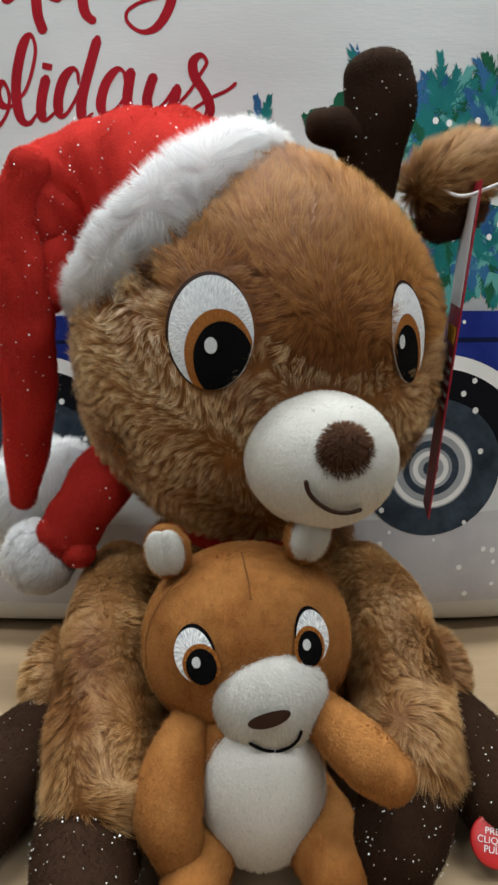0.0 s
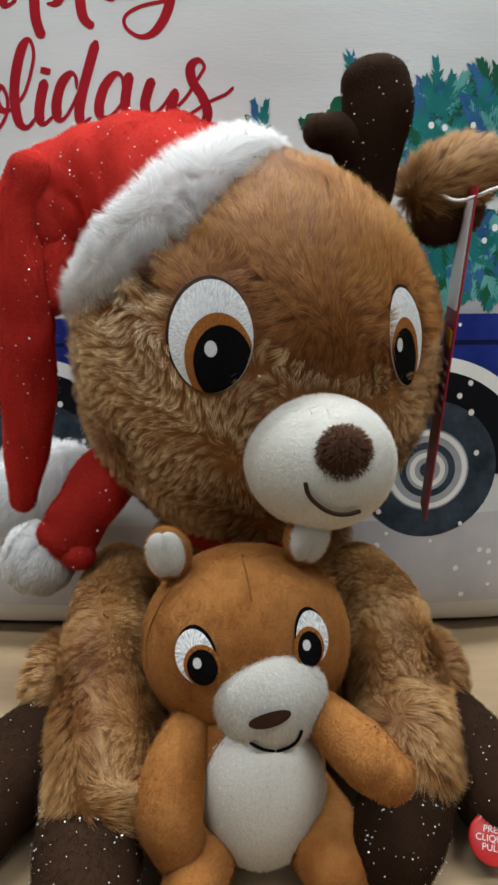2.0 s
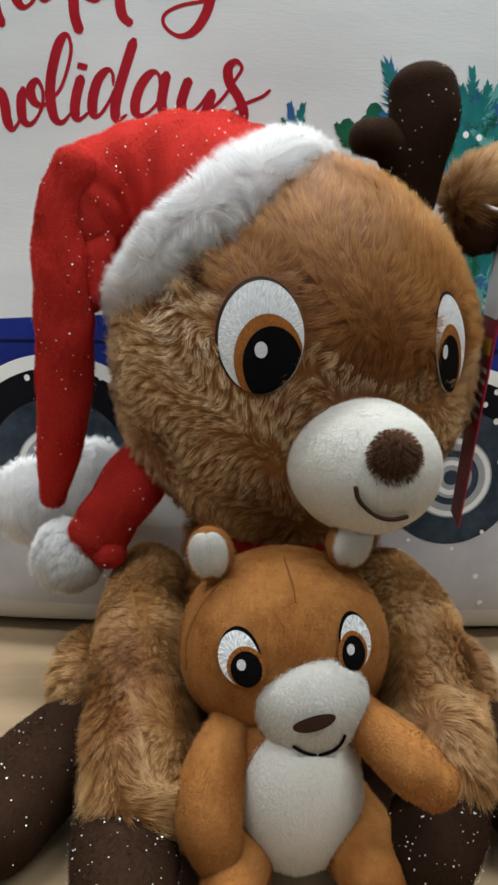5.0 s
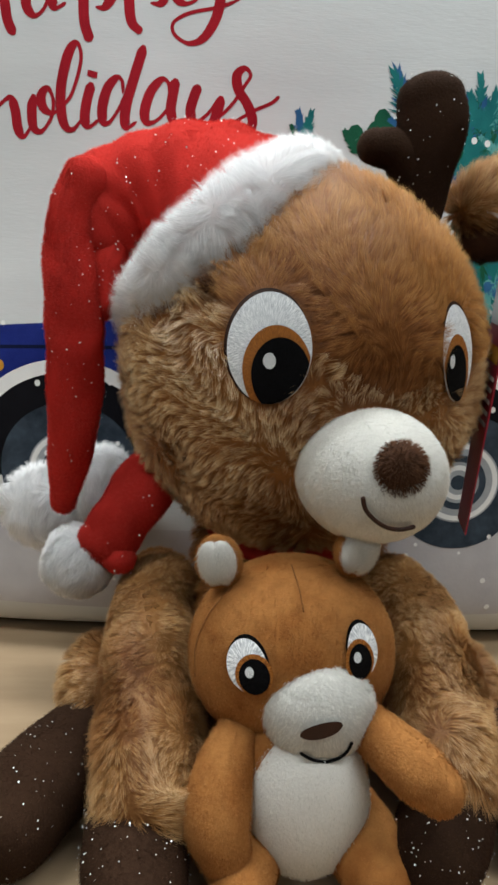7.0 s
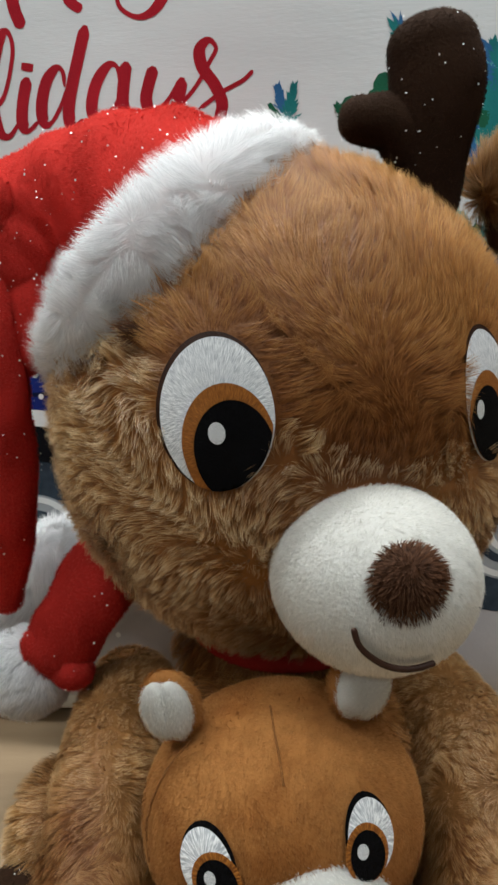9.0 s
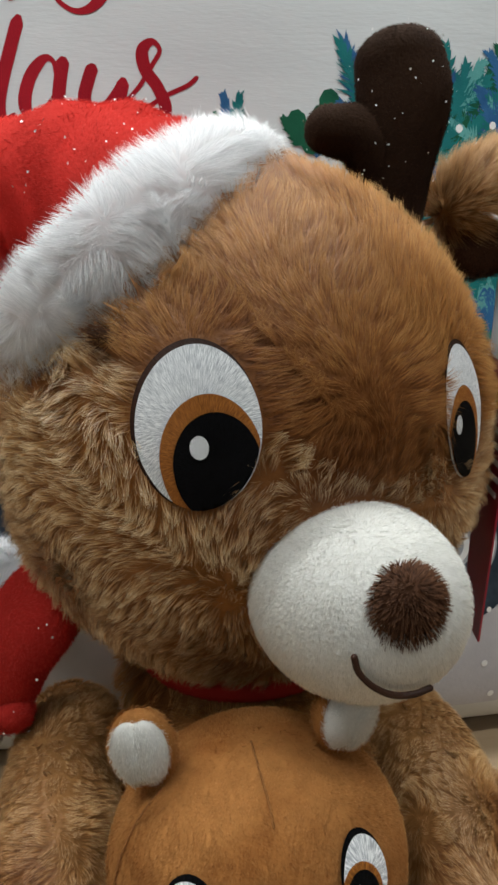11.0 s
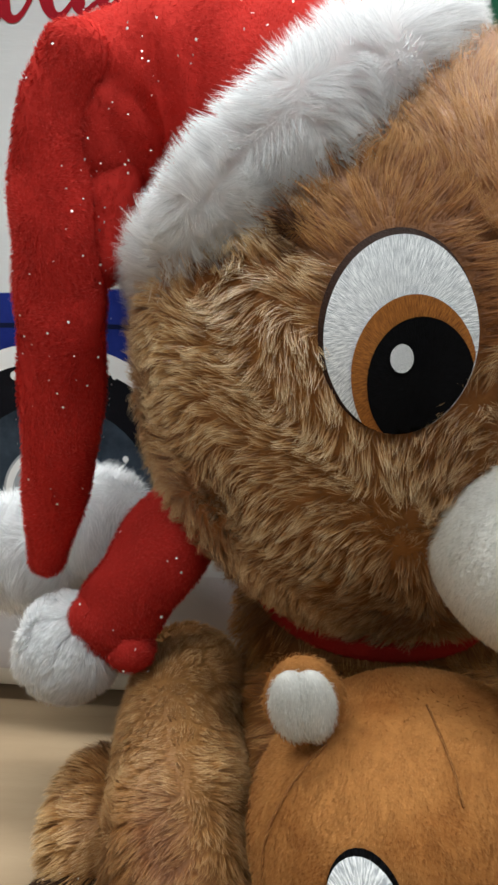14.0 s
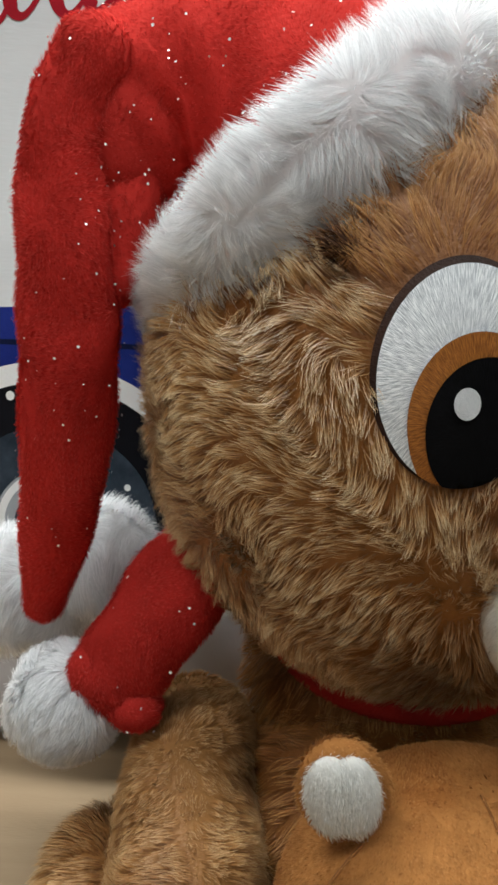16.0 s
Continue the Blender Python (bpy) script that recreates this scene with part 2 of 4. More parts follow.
def scatter(shape, n, rng):
    """Random places on a surface, with normals that point outwards."""
    v, f = shape
    tri = np.concatenate([q if q.shape[1] == 3 else np.concatenate([q[:, :3], q[:, [0, 2, 3]]]) for q in f])
    a, b, c = v[tri[:, 0]], v[tri[:, 1]], v[tri[:, 2]]
    nr = np.cross(b - a, c - a)
    area = np.linalg.norm(nr, axis=1)
    k = rng.choice(len(tri), n, p=area / area.sum())
    u, w = rng.random((2, n, 1))
    flip = u + w > 1
    u, w = np.where(flip, 1 - u, u), np.where(flip, 1 - w, w)
    return a[k] + u * (b - a)[k] + w * (c - a)[k], unit(nr[k])


def pile(shape, n, length, width, rng, lie=None, lean=0.5, clump=0, draw=0.5, wild=0.25, keep=None, seg=3, soft=0.72, droop=0.0, vary=0.35, swirl=0.0, grow=None):
    """Fibres on a surface, as thin tapering blades. lie: places -> direction in which the pile lies; clump: number of tufts."""
    p, nr = scatter(shape, n, rng)
    if keep is not None:
        ok = keep(p, nr)
        p, nr = p[ok], nr[ok]
    n = len(p)
    tips = unit(rng.normal(size=(n, 3)))
    d = nr + wild * tips
    if lie is None:
        lie = lambda q: np.stack([np.sin(q @ np.array([170, -80, 60.0])), np.sin(q @ np.array([60, 150, -90.0]) + 1), -0.6 + np.sin(q @ np.array([-90, 70, 160.0]) + 2)], -1)
    if lie is not None:
        l = unit(lie(p))
        l = l + swirl * np.stack([np.sin(p @ np.array([150, 40, 90.0]) + 1), np.sin(p @ np.array([-60, 130, 110.0]) + 2), np.sin(p @ np.array([90, -120, 140.0]))], -1)
        l = l - nr * (l * nr).sum(1, keepdims=True)
        d = d + lean * 2 * unit(l)
    d = unit(d)
    ln = length * (1 - vary + 2 * vary * rng.random((n, 1)))
    if grow is not None:
        ln = ln * grow(p)[:, None]
    tip = p + d * ln + np.array([0, 0, -droop]) * ln
    if clump:
        q = rng.choice(n, min(clump, n), replace=False)
        own = np.concatenate([((p[i:i + 4000, None] - p[q][None]) ** 2).sum(-1).argmin(1) for i in range(0, n, 4000)])
        tip = tip + (tip[q][own] - tip) * draw * (0.5 + 0.5 * rng.random((n, 1)))
    side = unit(np.cross(tip - p, nr + 0.6 * unit(rng.normal(size=(n, 3)))))
    side = side * np.sign((np.cross(side, tip - p) * nr).sum(1, keepdims=True) + 1e-9)
    base = p - nr * length * 0.06
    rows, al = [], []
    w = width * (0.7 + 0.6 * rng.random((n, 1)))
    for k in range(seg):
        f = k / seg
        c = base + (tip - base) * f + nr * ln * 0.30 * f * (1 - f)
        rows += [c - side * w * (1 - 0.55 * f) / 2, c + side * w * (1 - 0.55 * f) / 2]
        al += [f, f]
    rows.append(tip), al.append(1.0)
    m = 2 * seg + 1
    v = np.stack(rows, 1).reshape(-1, 3)
    o = np.arange(n)[:, None] * m
    f4 = np.concatenate([o + np.array([2 * k, 2 * k + 1, 2 * k + 3, 2 * k + 2]) for k in range(seg - 1)]) if seg > 1 else np.zeros((0, 4), int)
    f3 = o + np.array([2 * seg - 2, 2 * seg - 1, 2 * seg])
    flat = unit(np.cross(side, tip - p))
    flat = flat * np.sign((flat * nr).sum(1, keepdims=True) + 1e-6)
    nn = unit(soft * nr + (1 - soft) * flat + (0.15 if seg > 2 else 0.05) * unit(rng.normal(size=(n, 3))))
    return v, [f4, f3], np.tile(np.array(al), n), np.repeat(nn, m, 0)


def smooth_normals(shape):
    v, f = shape
    out = np.zeros_like(v)
    for q in f:
        nr = np.cross(v[q[:, 1]] - v[q[:, 0]], v[q[:, 2]] - v[q[:, 0]])
        for k in range(q.shape[1]):
            np.add.at(out, q[:, k], nr)
    return unit(out)


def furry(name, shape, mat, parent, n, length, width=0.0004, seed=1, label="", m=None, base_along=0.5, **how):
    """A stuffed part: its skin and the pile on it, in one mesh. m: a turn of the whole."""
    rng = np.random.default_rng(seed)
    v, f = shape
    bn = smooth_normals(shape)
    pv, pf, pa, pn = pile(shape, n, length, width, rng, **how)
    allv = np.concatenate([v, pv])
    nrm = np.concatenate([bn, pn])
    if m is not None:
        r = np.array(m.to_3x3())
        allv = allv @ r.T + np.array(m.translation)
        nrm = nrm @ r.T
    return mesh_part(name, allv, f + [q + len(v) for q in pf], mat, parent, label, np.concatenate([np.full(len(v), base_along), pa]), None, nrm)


def glitter(parent, shape, n, size, seed, m=None, lift=0.0015, keep=None):
    """Loose silver specks that lie on a surface."""
    rng = np.random.default_rng(seed)
    p, nr = scatter(shape, n, rng)
    if keep is not None:
        ok = keep(p, nr)
        p, nr = p[ok], nr[ok]
    n = len(p)
    nn = unit(nr + 0.5 * rng.normal(size=(n, 3)))
    a = unit(np.cross(nn, rng.normal(size=(n, 3))))
    b = np.cross(nn, a)
    s = size * (0.5 + 0.8 * rng.random((n, 1)))
    p = p + nr * lift
    ring = [p + s * (a * math.cos(k) + b * math.sin(k)) for k in np.linspace(0, 2 * np.pi, 6, endpoint=False)]
    v = np.stack(ring, 1).reshape(-1, 3)
    if m is not None:
        v = v @ np.array(m.to_3x3()).T + np.array(m.translation)
    f = np.arange(n)[:, None] * 6 + np.array([0, 1, 2, 3, 4, 5])
    ob = mesh_part("glitter", v, [f], GLITTER, parent, "scattered silver glitter specks", smooth=False)
    return tagged(ob, kind="stuff")


def turned(shape, m):
    v, f = shape
    return v @ np.array(m.to_3x3()).T + np.array(m.translation), f


def line(pts, r, n=30, seg=8):
    return tube([(*p, r, r) for p in pts], n, seg, (0.1, 1, 0.2))


# ---- shelf, walls and ceiling of the shop ----
def slab(name, x0, x1, y0, y1, z0, z1, mat, label, category, bevel=0.002):
    bm = bmesh.new()
    bmesh.ops.create_cube(bm, size=1.0)
    for v in bm.verts:
        v.co = Vector(((x0 + x1) / 2 + v.co.x * (x1 - x0), (y0 + y1) / 2 + v.co.y * (y1 - y0), (z0 + z1) / 2 + v.co.z * (z1 - z0)))
    bmesh.ops.bevel(bm, geom=bm.edges[:], offset=bevel, segments=2, affect="EDGES")
    me = bpy.data.meshes.new(name)
    bm.to_mesh(me)
    bm.free()
    me.materials.append(mat)
    return tagged(new(name, me), label, category, kind="structure")


WALL = cloth("painted_wall", (0.17, 0.17, 0.166), (0.145, 0.145, 0.14), 5.0, 0.8)
FLOORING = cloth("vinyl_floor", (0.28, 0.27, 0.25), (0.23, 0.22, 0.205), 4.0, 0.4)
slab("shelf", -0.9, 0.9, -0.30, 0.42, -0.03, 0.0, BOARD, "tan kraft board shelf top with faint grain", "shelf")
slab("wall_north", -3.0, 3.0, 0.42, 0.54, -1.0, 1.8, WALL, "plain painted wall behind the shelf", "wall")
slab("wall_south", -3.0, 3.0, -4.12, -4.0, -1.0, 1.8, WALL, "plain painted shop wall", "wall")
slab("wall_west", -3.12, -3.0, -4.12, 0.54, -1.0, 1.8, WALL, "plain painted shop wall", "wall")
slab("wall_east", 3.0, 3.12, -4.12, 0.54, -1.0, 1.8, WALL, "plain painted shop wall", "wall")
slab("floor", -3.12, 3.12, -4.12, 0.54, -1.1, -1.0, FLOORING, "grey vinyl shop floor", "floor")
slab("ceiling", -3.12, 3.12, -4.12, 0.54, 1.8, 1.9, WALL, "white shop ceiling", "ceiling")


# ---- printed cushion ----
CX, CZ, CW, CH = 0.0, 0.216, 0.236, 0.2195
LEAN = 0.14


def front(x, z):
    """The cushion's front face: leaning back, almost flat in the middle, falling back to its seams."""
    u, w = np.clip(np.abs(x - CX) / CW, 0, 1), np.clip(np.abs(z - CZ) / CH, 0, 1)
    fall = 1 - np.sqrt(np.maximum(1 - u ** 5, 0)) * np.sqrt(np.maximum(1 - w ** 11, 0))
    return 0.1 + LEAN * (z - 0.2) + 0.07 * fall + 0.0012 * np.sin(x * 38 + 1) * np.sin(z * 30)


cushion = thing("cushion", (CX, 0.17, 0.0), "white square cushion printed with red lettering and a blue truck", "cushion")
gx, gz = np.meshgrid(np.sin(np.linspace(-np.pi / 2, np.pi / 2, 90)) * CW + CX, np.sin(np.linspace(-np.pi / 2, np.pi / 2, 90)) * CH + CZ)
fy = front(gx, gz)
ng = 90
fv = np.stack([gx, fy, gz], -1).reshape(-1, 3)
bv = np.stack([gx, 0.34 + 2 * LEAN * (gz - 0.2) - fy, gz], -1).reshape(-1, 3)
gi = (np.arange(ng - 1)[:, None] * ng + np.arange(ng - 1)[None]).ravel()
gq = np.stack([gi, gi + 1, gi + ng + 1, gi + ng], -1)
mesh_part("cover", np.concatenate([fv, bv]), [gq, gq[:, ::-1] + ng * ng], COVER, cushion, "white slubbed linen cover")


def leant(x, z):
    """Where a place of the upright design lies on the leaning cover."""
    x, z = np.asarray(x, float), np.asarray(z, float)
    k = np.ones_like(z)
    for _ in range(4):
        k = (0.38 + LEAN * (0.009 + (z - 0.209) * k)) / 0.38
    return 0.005 + (x - 0.005) * k, 0.209 + (z - 0.209) * k


def printed(name, x, z, faces, mat, layer, label=""):
    x, z = leant(x, z)
    return mesh_part(name, np.stack([x, front(x, z) - 0.00006 * layer - 0.00015, z], -1), faces, mat, cushion, label)


def grid_faces(a, b):
    i = (np.arange(a - 1)[:, None] * b + np.arange(b - 1)[None]).ravel()
    return [np.stack([i, i + 1, i + b + 1, i + b], -1)]


def printed_ring(name, cx, cz, r0, r1, a0, a1, mat, layer, label="", n=48, squash=1.0):
    a, r = np.meshgrid(np.radians(np.linspace(a0, a1, n)), np.linspace(r0, r1, 6), indexing="ij")
    return printed(name, (cx + r * np.cos(a) * squash).ravel(), (cz + r * np.sin(a)).ravel(), grid_faces(n, 6), mat, layer, label)


def printed_strip(name, top, bottom, mat, layer, label="", n=60):
    """A flat printed field between an upper and a lower edge line."""
    t, b = spline(top, n), spline(bottom, n)
    k = np.linspace(0, 1, 14)[None, :, None]
    p = t[:, None] * (1 - k) + b[:, None] * k
    return printed(name, p[..., 0].ravel(), p[..., 1].ravel(), grid_faces(n, 14), mat, layer, label)


printed_strip("printed_snow", [(-0.215, 0.072), (0.0, 0.066), (0.215, 0.076)], [(-0.215, 0.012), (0.0, 0.010), (0.215, 0.012)], INK_SNOW, 1, "lavender grey printed snow")
printed_strip("printed_truck_body", [(-0.215, 0.181), (-0.10, 0.189), (0.0, 0.192), (0.215, 0.190)], [(-0.215, 0.105), (0.0, 0.100), (0.215, 0.115)], INK_BLUE, 2, "deep blue printed truck side")
printed_strip("printed_body_line", [(-0.215, 0.1715), (-0.10, 0.1755), (0.215, 0.1755)], [(-0.215, 0.169), (-0.10, 0.1735), (0.215, 0.1725)], INK_NAVY, 3)
printed_strip("printed_bed_rail", [(0.02, 0.199), (0.10, 0.1985), (0.215, 0.198)], [(0.02, 0.191), (0.10, 0.1905), (0.215, 0.190)], INK_GREY, 3, "silver grey printed rail")
for wx, wz in ((-0.113, 0.101), (0.117, 0.1)):
    printed_ring("printed_fender", wx, wz, 0.046, 0.0665, -8, 188, INK_WHITE, 3, "white printed fender arch")
    printed_ring("printed_wheel_well", wx, wz, 0.03, 0.0585, -5, 185, INK_BLACK, 4, "black printed wheel arch")
    tyre = printed_ring("printed_tyre", wx, wz, 0.0, 0.0412, 0, 360, INK_SLATE, 5, "slate printed tyre")
    printed_ring("printed_rim", wx, wz, 0.0, 0.0245, 0, 360, INK_GREY, 6)
    printed_ring("printed_rim_edge", wx, wz, 0.0205, 0.0235, 0, 360, INK_WHITE, 7)
    printed_ring("printed_rim_shade", wx, wz, 0.0125, 0.0165, 0, 360, INK_SLATE, 7)
    printed_ring("printed_hub", wx, wz, 0.0075, 0.0105, 0, 360, INK_WHITE, 7)
    printed_ring("printed_hub_cap", wx, wz, 0.0, 0.0045, 0, 360, INK_SLATE, 7)
printed_ring("printed_marker_lamp", -0.152, 0.163, 0.0, 0.0035, 0, 360, INK_AMBER, 4, "amber printed marker lamp")


def brush(name, pts, wide, layer=2, mat=None, n=60, thin=0.34):
    """A brush stroke: broad where it goes down, thin where it goes up."""
    p = spline(pts, n)
    t = unit(np.gradient(p, axis=0))
    down = np.clip(-t[:, 1], 0, 1) ** 0.8
    w = wide * (thin + (1 - thin) * down)
    w = np.convolve(np.pad(w, 4, mode="edge"), np.ones(9) / 9, "valid") * np.minimum(1, 0.35 + np.minimum(np.arange(n), np.arange(n)[::-1]) / 5)
    side = np.stack([t[:, 1], -t[:, 0]], -1)
    q = p[:, None] + side[:, None] * (np.linspace(-0.5, 0.5, 3)[None, :, None] * w[:, None, None])
    return printed(name, q[..., 0].ravel(), q[..., 1].ravel(), grid_faces(n, 3), mat or INK_RED, layer)


brush("letter_h", [(-0.1465, 0.3767), (-0.1495, 0.3569), (-0.1497, 0.3434)], 0.0054)
brush("letter_h", [(-0.1492, 0.3524), (-0.1431, 0.3603), (-0.1381, 0.3615), (-0.1372, 0.3504), (-0.1361, 0.3414), (-0.1330, 0.3347)], 0.0054)
brush("letter_a", [(-0.1140, 0.3632), (-0.1194, 0.3653), (-0.1247, 0.3574), (-0.1258, 0.3484), (-0.1216, 0.3438), (-0.1158, 0.3486), (-0.1115, 0.3621)], 0.0054)
brush("letter_a", [(-0.1111, 0.3632), (-0.1127, 0.3532), (-0.1108, 0.3476), (-0.1052, 0.3500)], 0.0054)
brush("letter_p", [(-0.0959, 0.3680), (-0.0963, 0.3535), (-0.0961, 0.3412), (-0.0934, 0.3321)], 0.0054)
brush("letter_p", [(-0.0960, 0.3558), (-0.0899, 0.3648), (-0.0825, 0.3638), (-0.0808, 0.3561), (-0.0853, 0.3487), (-0.0903, 0.3483)], 0.0054)
brush("letter_p", [(-0.0725, 0.3685), (-0.0730, 0.3518), (-0.0717, 0.3417), (-0.0667, 0.3370)], 0.0054)
brush("letter_p", [(-0.0721, 0.3563), (-0.0652, 0.3653), (-0.0565, 0.3644), (-0.0541, 0.3578), (-0.0566, 0.3510), (-0.0622, 0.3509)], 0.0054)
brush("letter_y", [(-0.0491, 0.3668), (-0.0497, 0.3568), (-0.0460, 0.3513), (-0.0392, 0.3525), (-0.0293, 0.3628)], 0.0054)
brush("letter_y", [(-0.0250, 0.3673), (-0.0261, 0.3528), (-0.0291, 0.3426), (-0.0353, 0.3345), (-0.0428, 0.3323), (-0.0498, 0.3365), (-0.0501, 0.3421), (-0.0416, 0.3466), (-0.0267, 0.3494), (-0.0161, 0.3530)], 0.0054)
brush("letter_h", [(-0.1475, 0.3275), (-0.1506, 0.3064), (-0.1516, 0.2831)], 0.0054)
brush("letter_h", [(-0.1511, 0.2922), (-0.1439, 0.3007), (-0.1373, 0.3048), (-0.1348, 0.2985), (-0.1339, 0.2901), (-0.1312, 0.2858), (-0.1271, 0.2903), (-0.1248, 0.2999)], 0.0054)
brush("letter_o", [(-0.1242, 0.3066), (-0.1258, 0.2987), (-0.1252, 0.2903), (-0.1208, 0.2885), (-0.1153, 0.2953), (-0.1139, 0.3037), (-0.1167, 0.3095), (-0.1204, 0.3057), (-0.1194, 0.3000), (-0.1153, 0.2975), (-0.1107, 0.2990)], 0.0054)
brush("letter_l", [(-0.1112, 0.2988), (-0.1040, 0.3068), (-0.0988, 0.3216), (-0.0989, 0.3291), (-0.1014, 0.3312), (-0.1053, 0.3255), (-0.1092, 0.3120), (-0.1100, 0.3002), (-0.1082, 0.2913), (-0.1036, 0.2896), (-0.0973, 0.2969)], 0.0054)
brush("letter_i", [(-0.0932, 0.3126), (-0.0962, 0.3029), (-0.0974, 0.2945), (-0.0949, 0.2910), (-0.0897, 0.2947)], 0.0054)
brush("letter_i", [(-0.0924, 0.3182), (-0.0931, 0.3150)], 0.0054)
brush("letter_d", [(-0.0769, 0.3074), (-0.0771, 0.3133), (-0.0799, 0.3152), (-0.0848, 0.3102), (-0.0879, 0.3007), (-0.0875, 0.2935), (-0.0839, 0.2936), (-0.0786, 0.3009), (-0.0753, 0.3081)], 0.0054)
brush("letter_d", [(-0.0655, 0.3310), (-0.0694, 0.3199), (-0.0741, 0.3057), (-0.0761, 0.2962), (-0.0749, 0.2908), (-0.0697, 0.2939)], 0.0054)
brush("letter_a", [(-0.0523, 0.3062), (-0.0530, 0.3132), (-0.0568, 0.3146), (-0.0625, 0.3083), (-0.0656, 0.2988), (-0.0640, 0.2934), (-0.0582, 0.2954), (-0.0524, 0.3026), (-0.0489, 0.3154)], 0.0054)
brush("letter_a", [(-0.0489, 0.3154), (-0.0509, 0.3062), (-0.0517, 0.2991), (-0.0498, 0.2943), (-0.0440, 0.2957)], 0.0054)
brush("letter_y", [(-0.0370, 0.3126), (-0.0396, 0.3065), (-0.0415, 0.2993), (-0.0389, 0.2946), (-0.0325, 0.2983), (-0.0255, 0.3074)], 0.0054)
brush("letter_y", [(-0.0251, 0.3074), (-0.0273, 0.2996), (-0.0324, 0.2875), (-0.0388, 0.2776), (-0.0440, 0.2800), (-0.0401, 0.2873), (-0.0286, 0.2948)], 0.0054)
brush("letter_s", [(-0.0286, 0.2948), (-0.0197, 0.3033), (-0.0128, 0.3129), (-0.0100, 0.3177), (-0.0130, 0.3209), (-0.0171, 0.3175), (-0.0162, 0.3105), (-0.0114, 0.3035), (-0.0086, 0.2952), (-0.0117, 0.2879)], 0.0054)
brush("letter_s", [(-0.0189, 0.2944), (-0.0081, 0.3006), (0.0008, 0.3044), (0.0053, 0.3079)], 0.0054)


def needles(rng, x, z, ang, length, mat, layer, into):
    """A printed sprig: short needles on both sides of a stem, added to the lists."""
    ca, sa = math.cos(ang), math.sin(ang)
    for k in range(30):
        f = k / 30
        bx, bz = x + ca * length * f, z + sa * length * f
        a = ang + (1 if k % 2 else -1) * (0.5 + 0.4 * rng.random()) * (1.1 - 0.6 * f)
        l = length * (0.26 + 0.18 * rng.random()) * (1.15 - 0.6 * f)
        ex, ez = bx + math.cos(a) * l, bz + math.sin(a) * l
        w = 0.0004 + 0.0006 * rng.random()
        px, pz = -math.sin(a) * w, math.cos(a) * w
        n = len(into[0])
        into[0].extend([(bx + px, bz + pz, layer), (bx - px, bz - pz, layer), ((bx + ex) / 2 - px, (bz + ez) / 2 - pz, layer), ((bx + ex) / 2 + px, (bz + ez) / 2 + pz, layer), (ex, ez, layer)])
        into[1].append((n, n + 1, n + 2, n + 3)), into[2].append((n + 3, n + 2, n + 4)), into[3].append(mat)


rng = np.random.default_rng(5)
boughs = ([], [], [], [])
sprigs = [(0.0180, 0.287, 1.75, 0.014), (0.0190, 0.286, 1.35, 0.015), (0.0170, 0.285, 2.1, 0.010), (0.0742, 0.297, 1.88, 0.026), (0.0735, 0.298, 1.95, 0.024), (0.0790, 0.297, 1.40, 0.018), (0.0815, 0.296, 1.65, 0.020), (0.0560, 0.281, 1.0, 0.016), (0.0480, 0.281, 2.2, 0.013), (0.0620, 0.283, 0.9, 0.018), (0.0860, 0.296, 1.3, 0.018), (0.0680, 0.280, 1.6, 0.016), (0.0540, 0.276, 1.5, 0.012)]
for i, (x, z, a, l) in enumerate(sprigs):
    needles(rng, x, z, a, l, (2, 0, 1)[i % 3], 3 + i % 3, boughs)
for i in range(680):
    x = 0.076 + 0.134 * rng.random()
    z = 0.203 + (0.094 + 0.008 * math.sin(x * 60)) * rng.random() ** 0.8
    needles(rng, x, z, 0.4 + 2.4 * rng.random() if z > 0.25 else -2.6 + 2.1 * rng.random(), 0.011 + 0.012 * rng.random(), (0, 1, 2, 3, 0)[int(5 * rng.random())], 2 + i % 6, boughs)
bp = np.array(boughs[0])
bp[:, 0], bp[:, 1] = leant(bp[:, 0], bp[:, 1])
pine = mesh_part("printed_pine", np.stack([bp[:, 0], front(bp[:, 0], bp[:, 1]) - 0.00006 * bp[:, 2] - 0.0003, bp[:, 1]], -1), [np.array(boughs[1]), np.array(boughs[2])], [INK_TEAL, INK_GREEN, INK_SKY, INK_MINT], cushion, "teal and green printed pine boughs", slots=boughs[3] * 2)
tagged(pine, kind="stuff")
for x, z in ((0.0460, 0.289), (0.0565, 0.291), (0.0520, 0.283), (0.0640, 0.290), (0.0600, 0.297), (0.088, 0.262), (0.12, 0.255)):
    printed_ring("printed_leaf", x, z, 0.0, 0.0062, 0, 360, INK_GREEN, 9, n=10, squash=0.75)
for i in range(260):
    x, z = -0.21 + 0.42 * rng.random(), 0.015 + 0.36 * rng.random()
    if z > 0.30 or z > 0.188 and x < 0.05:
        continue
    printed_ring("printed_snowflake", x, z, 0.0, 0.0011 + 0.0010 * rng.random(), 0, 360, INK_WHITE, 10, n=9, squash=0.9)


# ---- large plush reindeer ----
HC = np.array([0.0234, 0.025, 0.1811])
NECK = Vector((0.01, 0.03, 0.112))
SWING = Matrix.Translation(NECK) @ pose(0, 0, 0, 0, -5.6, 0) @ Matrix.Translation(-NECK)
HR = np.array(pose(0, 0, 0, 0, 2.0, 21).to_3x3())
deer = thing("plush_reindeer", (0.015, 0.02, 0.0), "large plush reindeer in fluffy golden brown pile, sitting on the shelf", "plush toy")
RAD = np.array([0.0815, 0.0745, 0.0795])


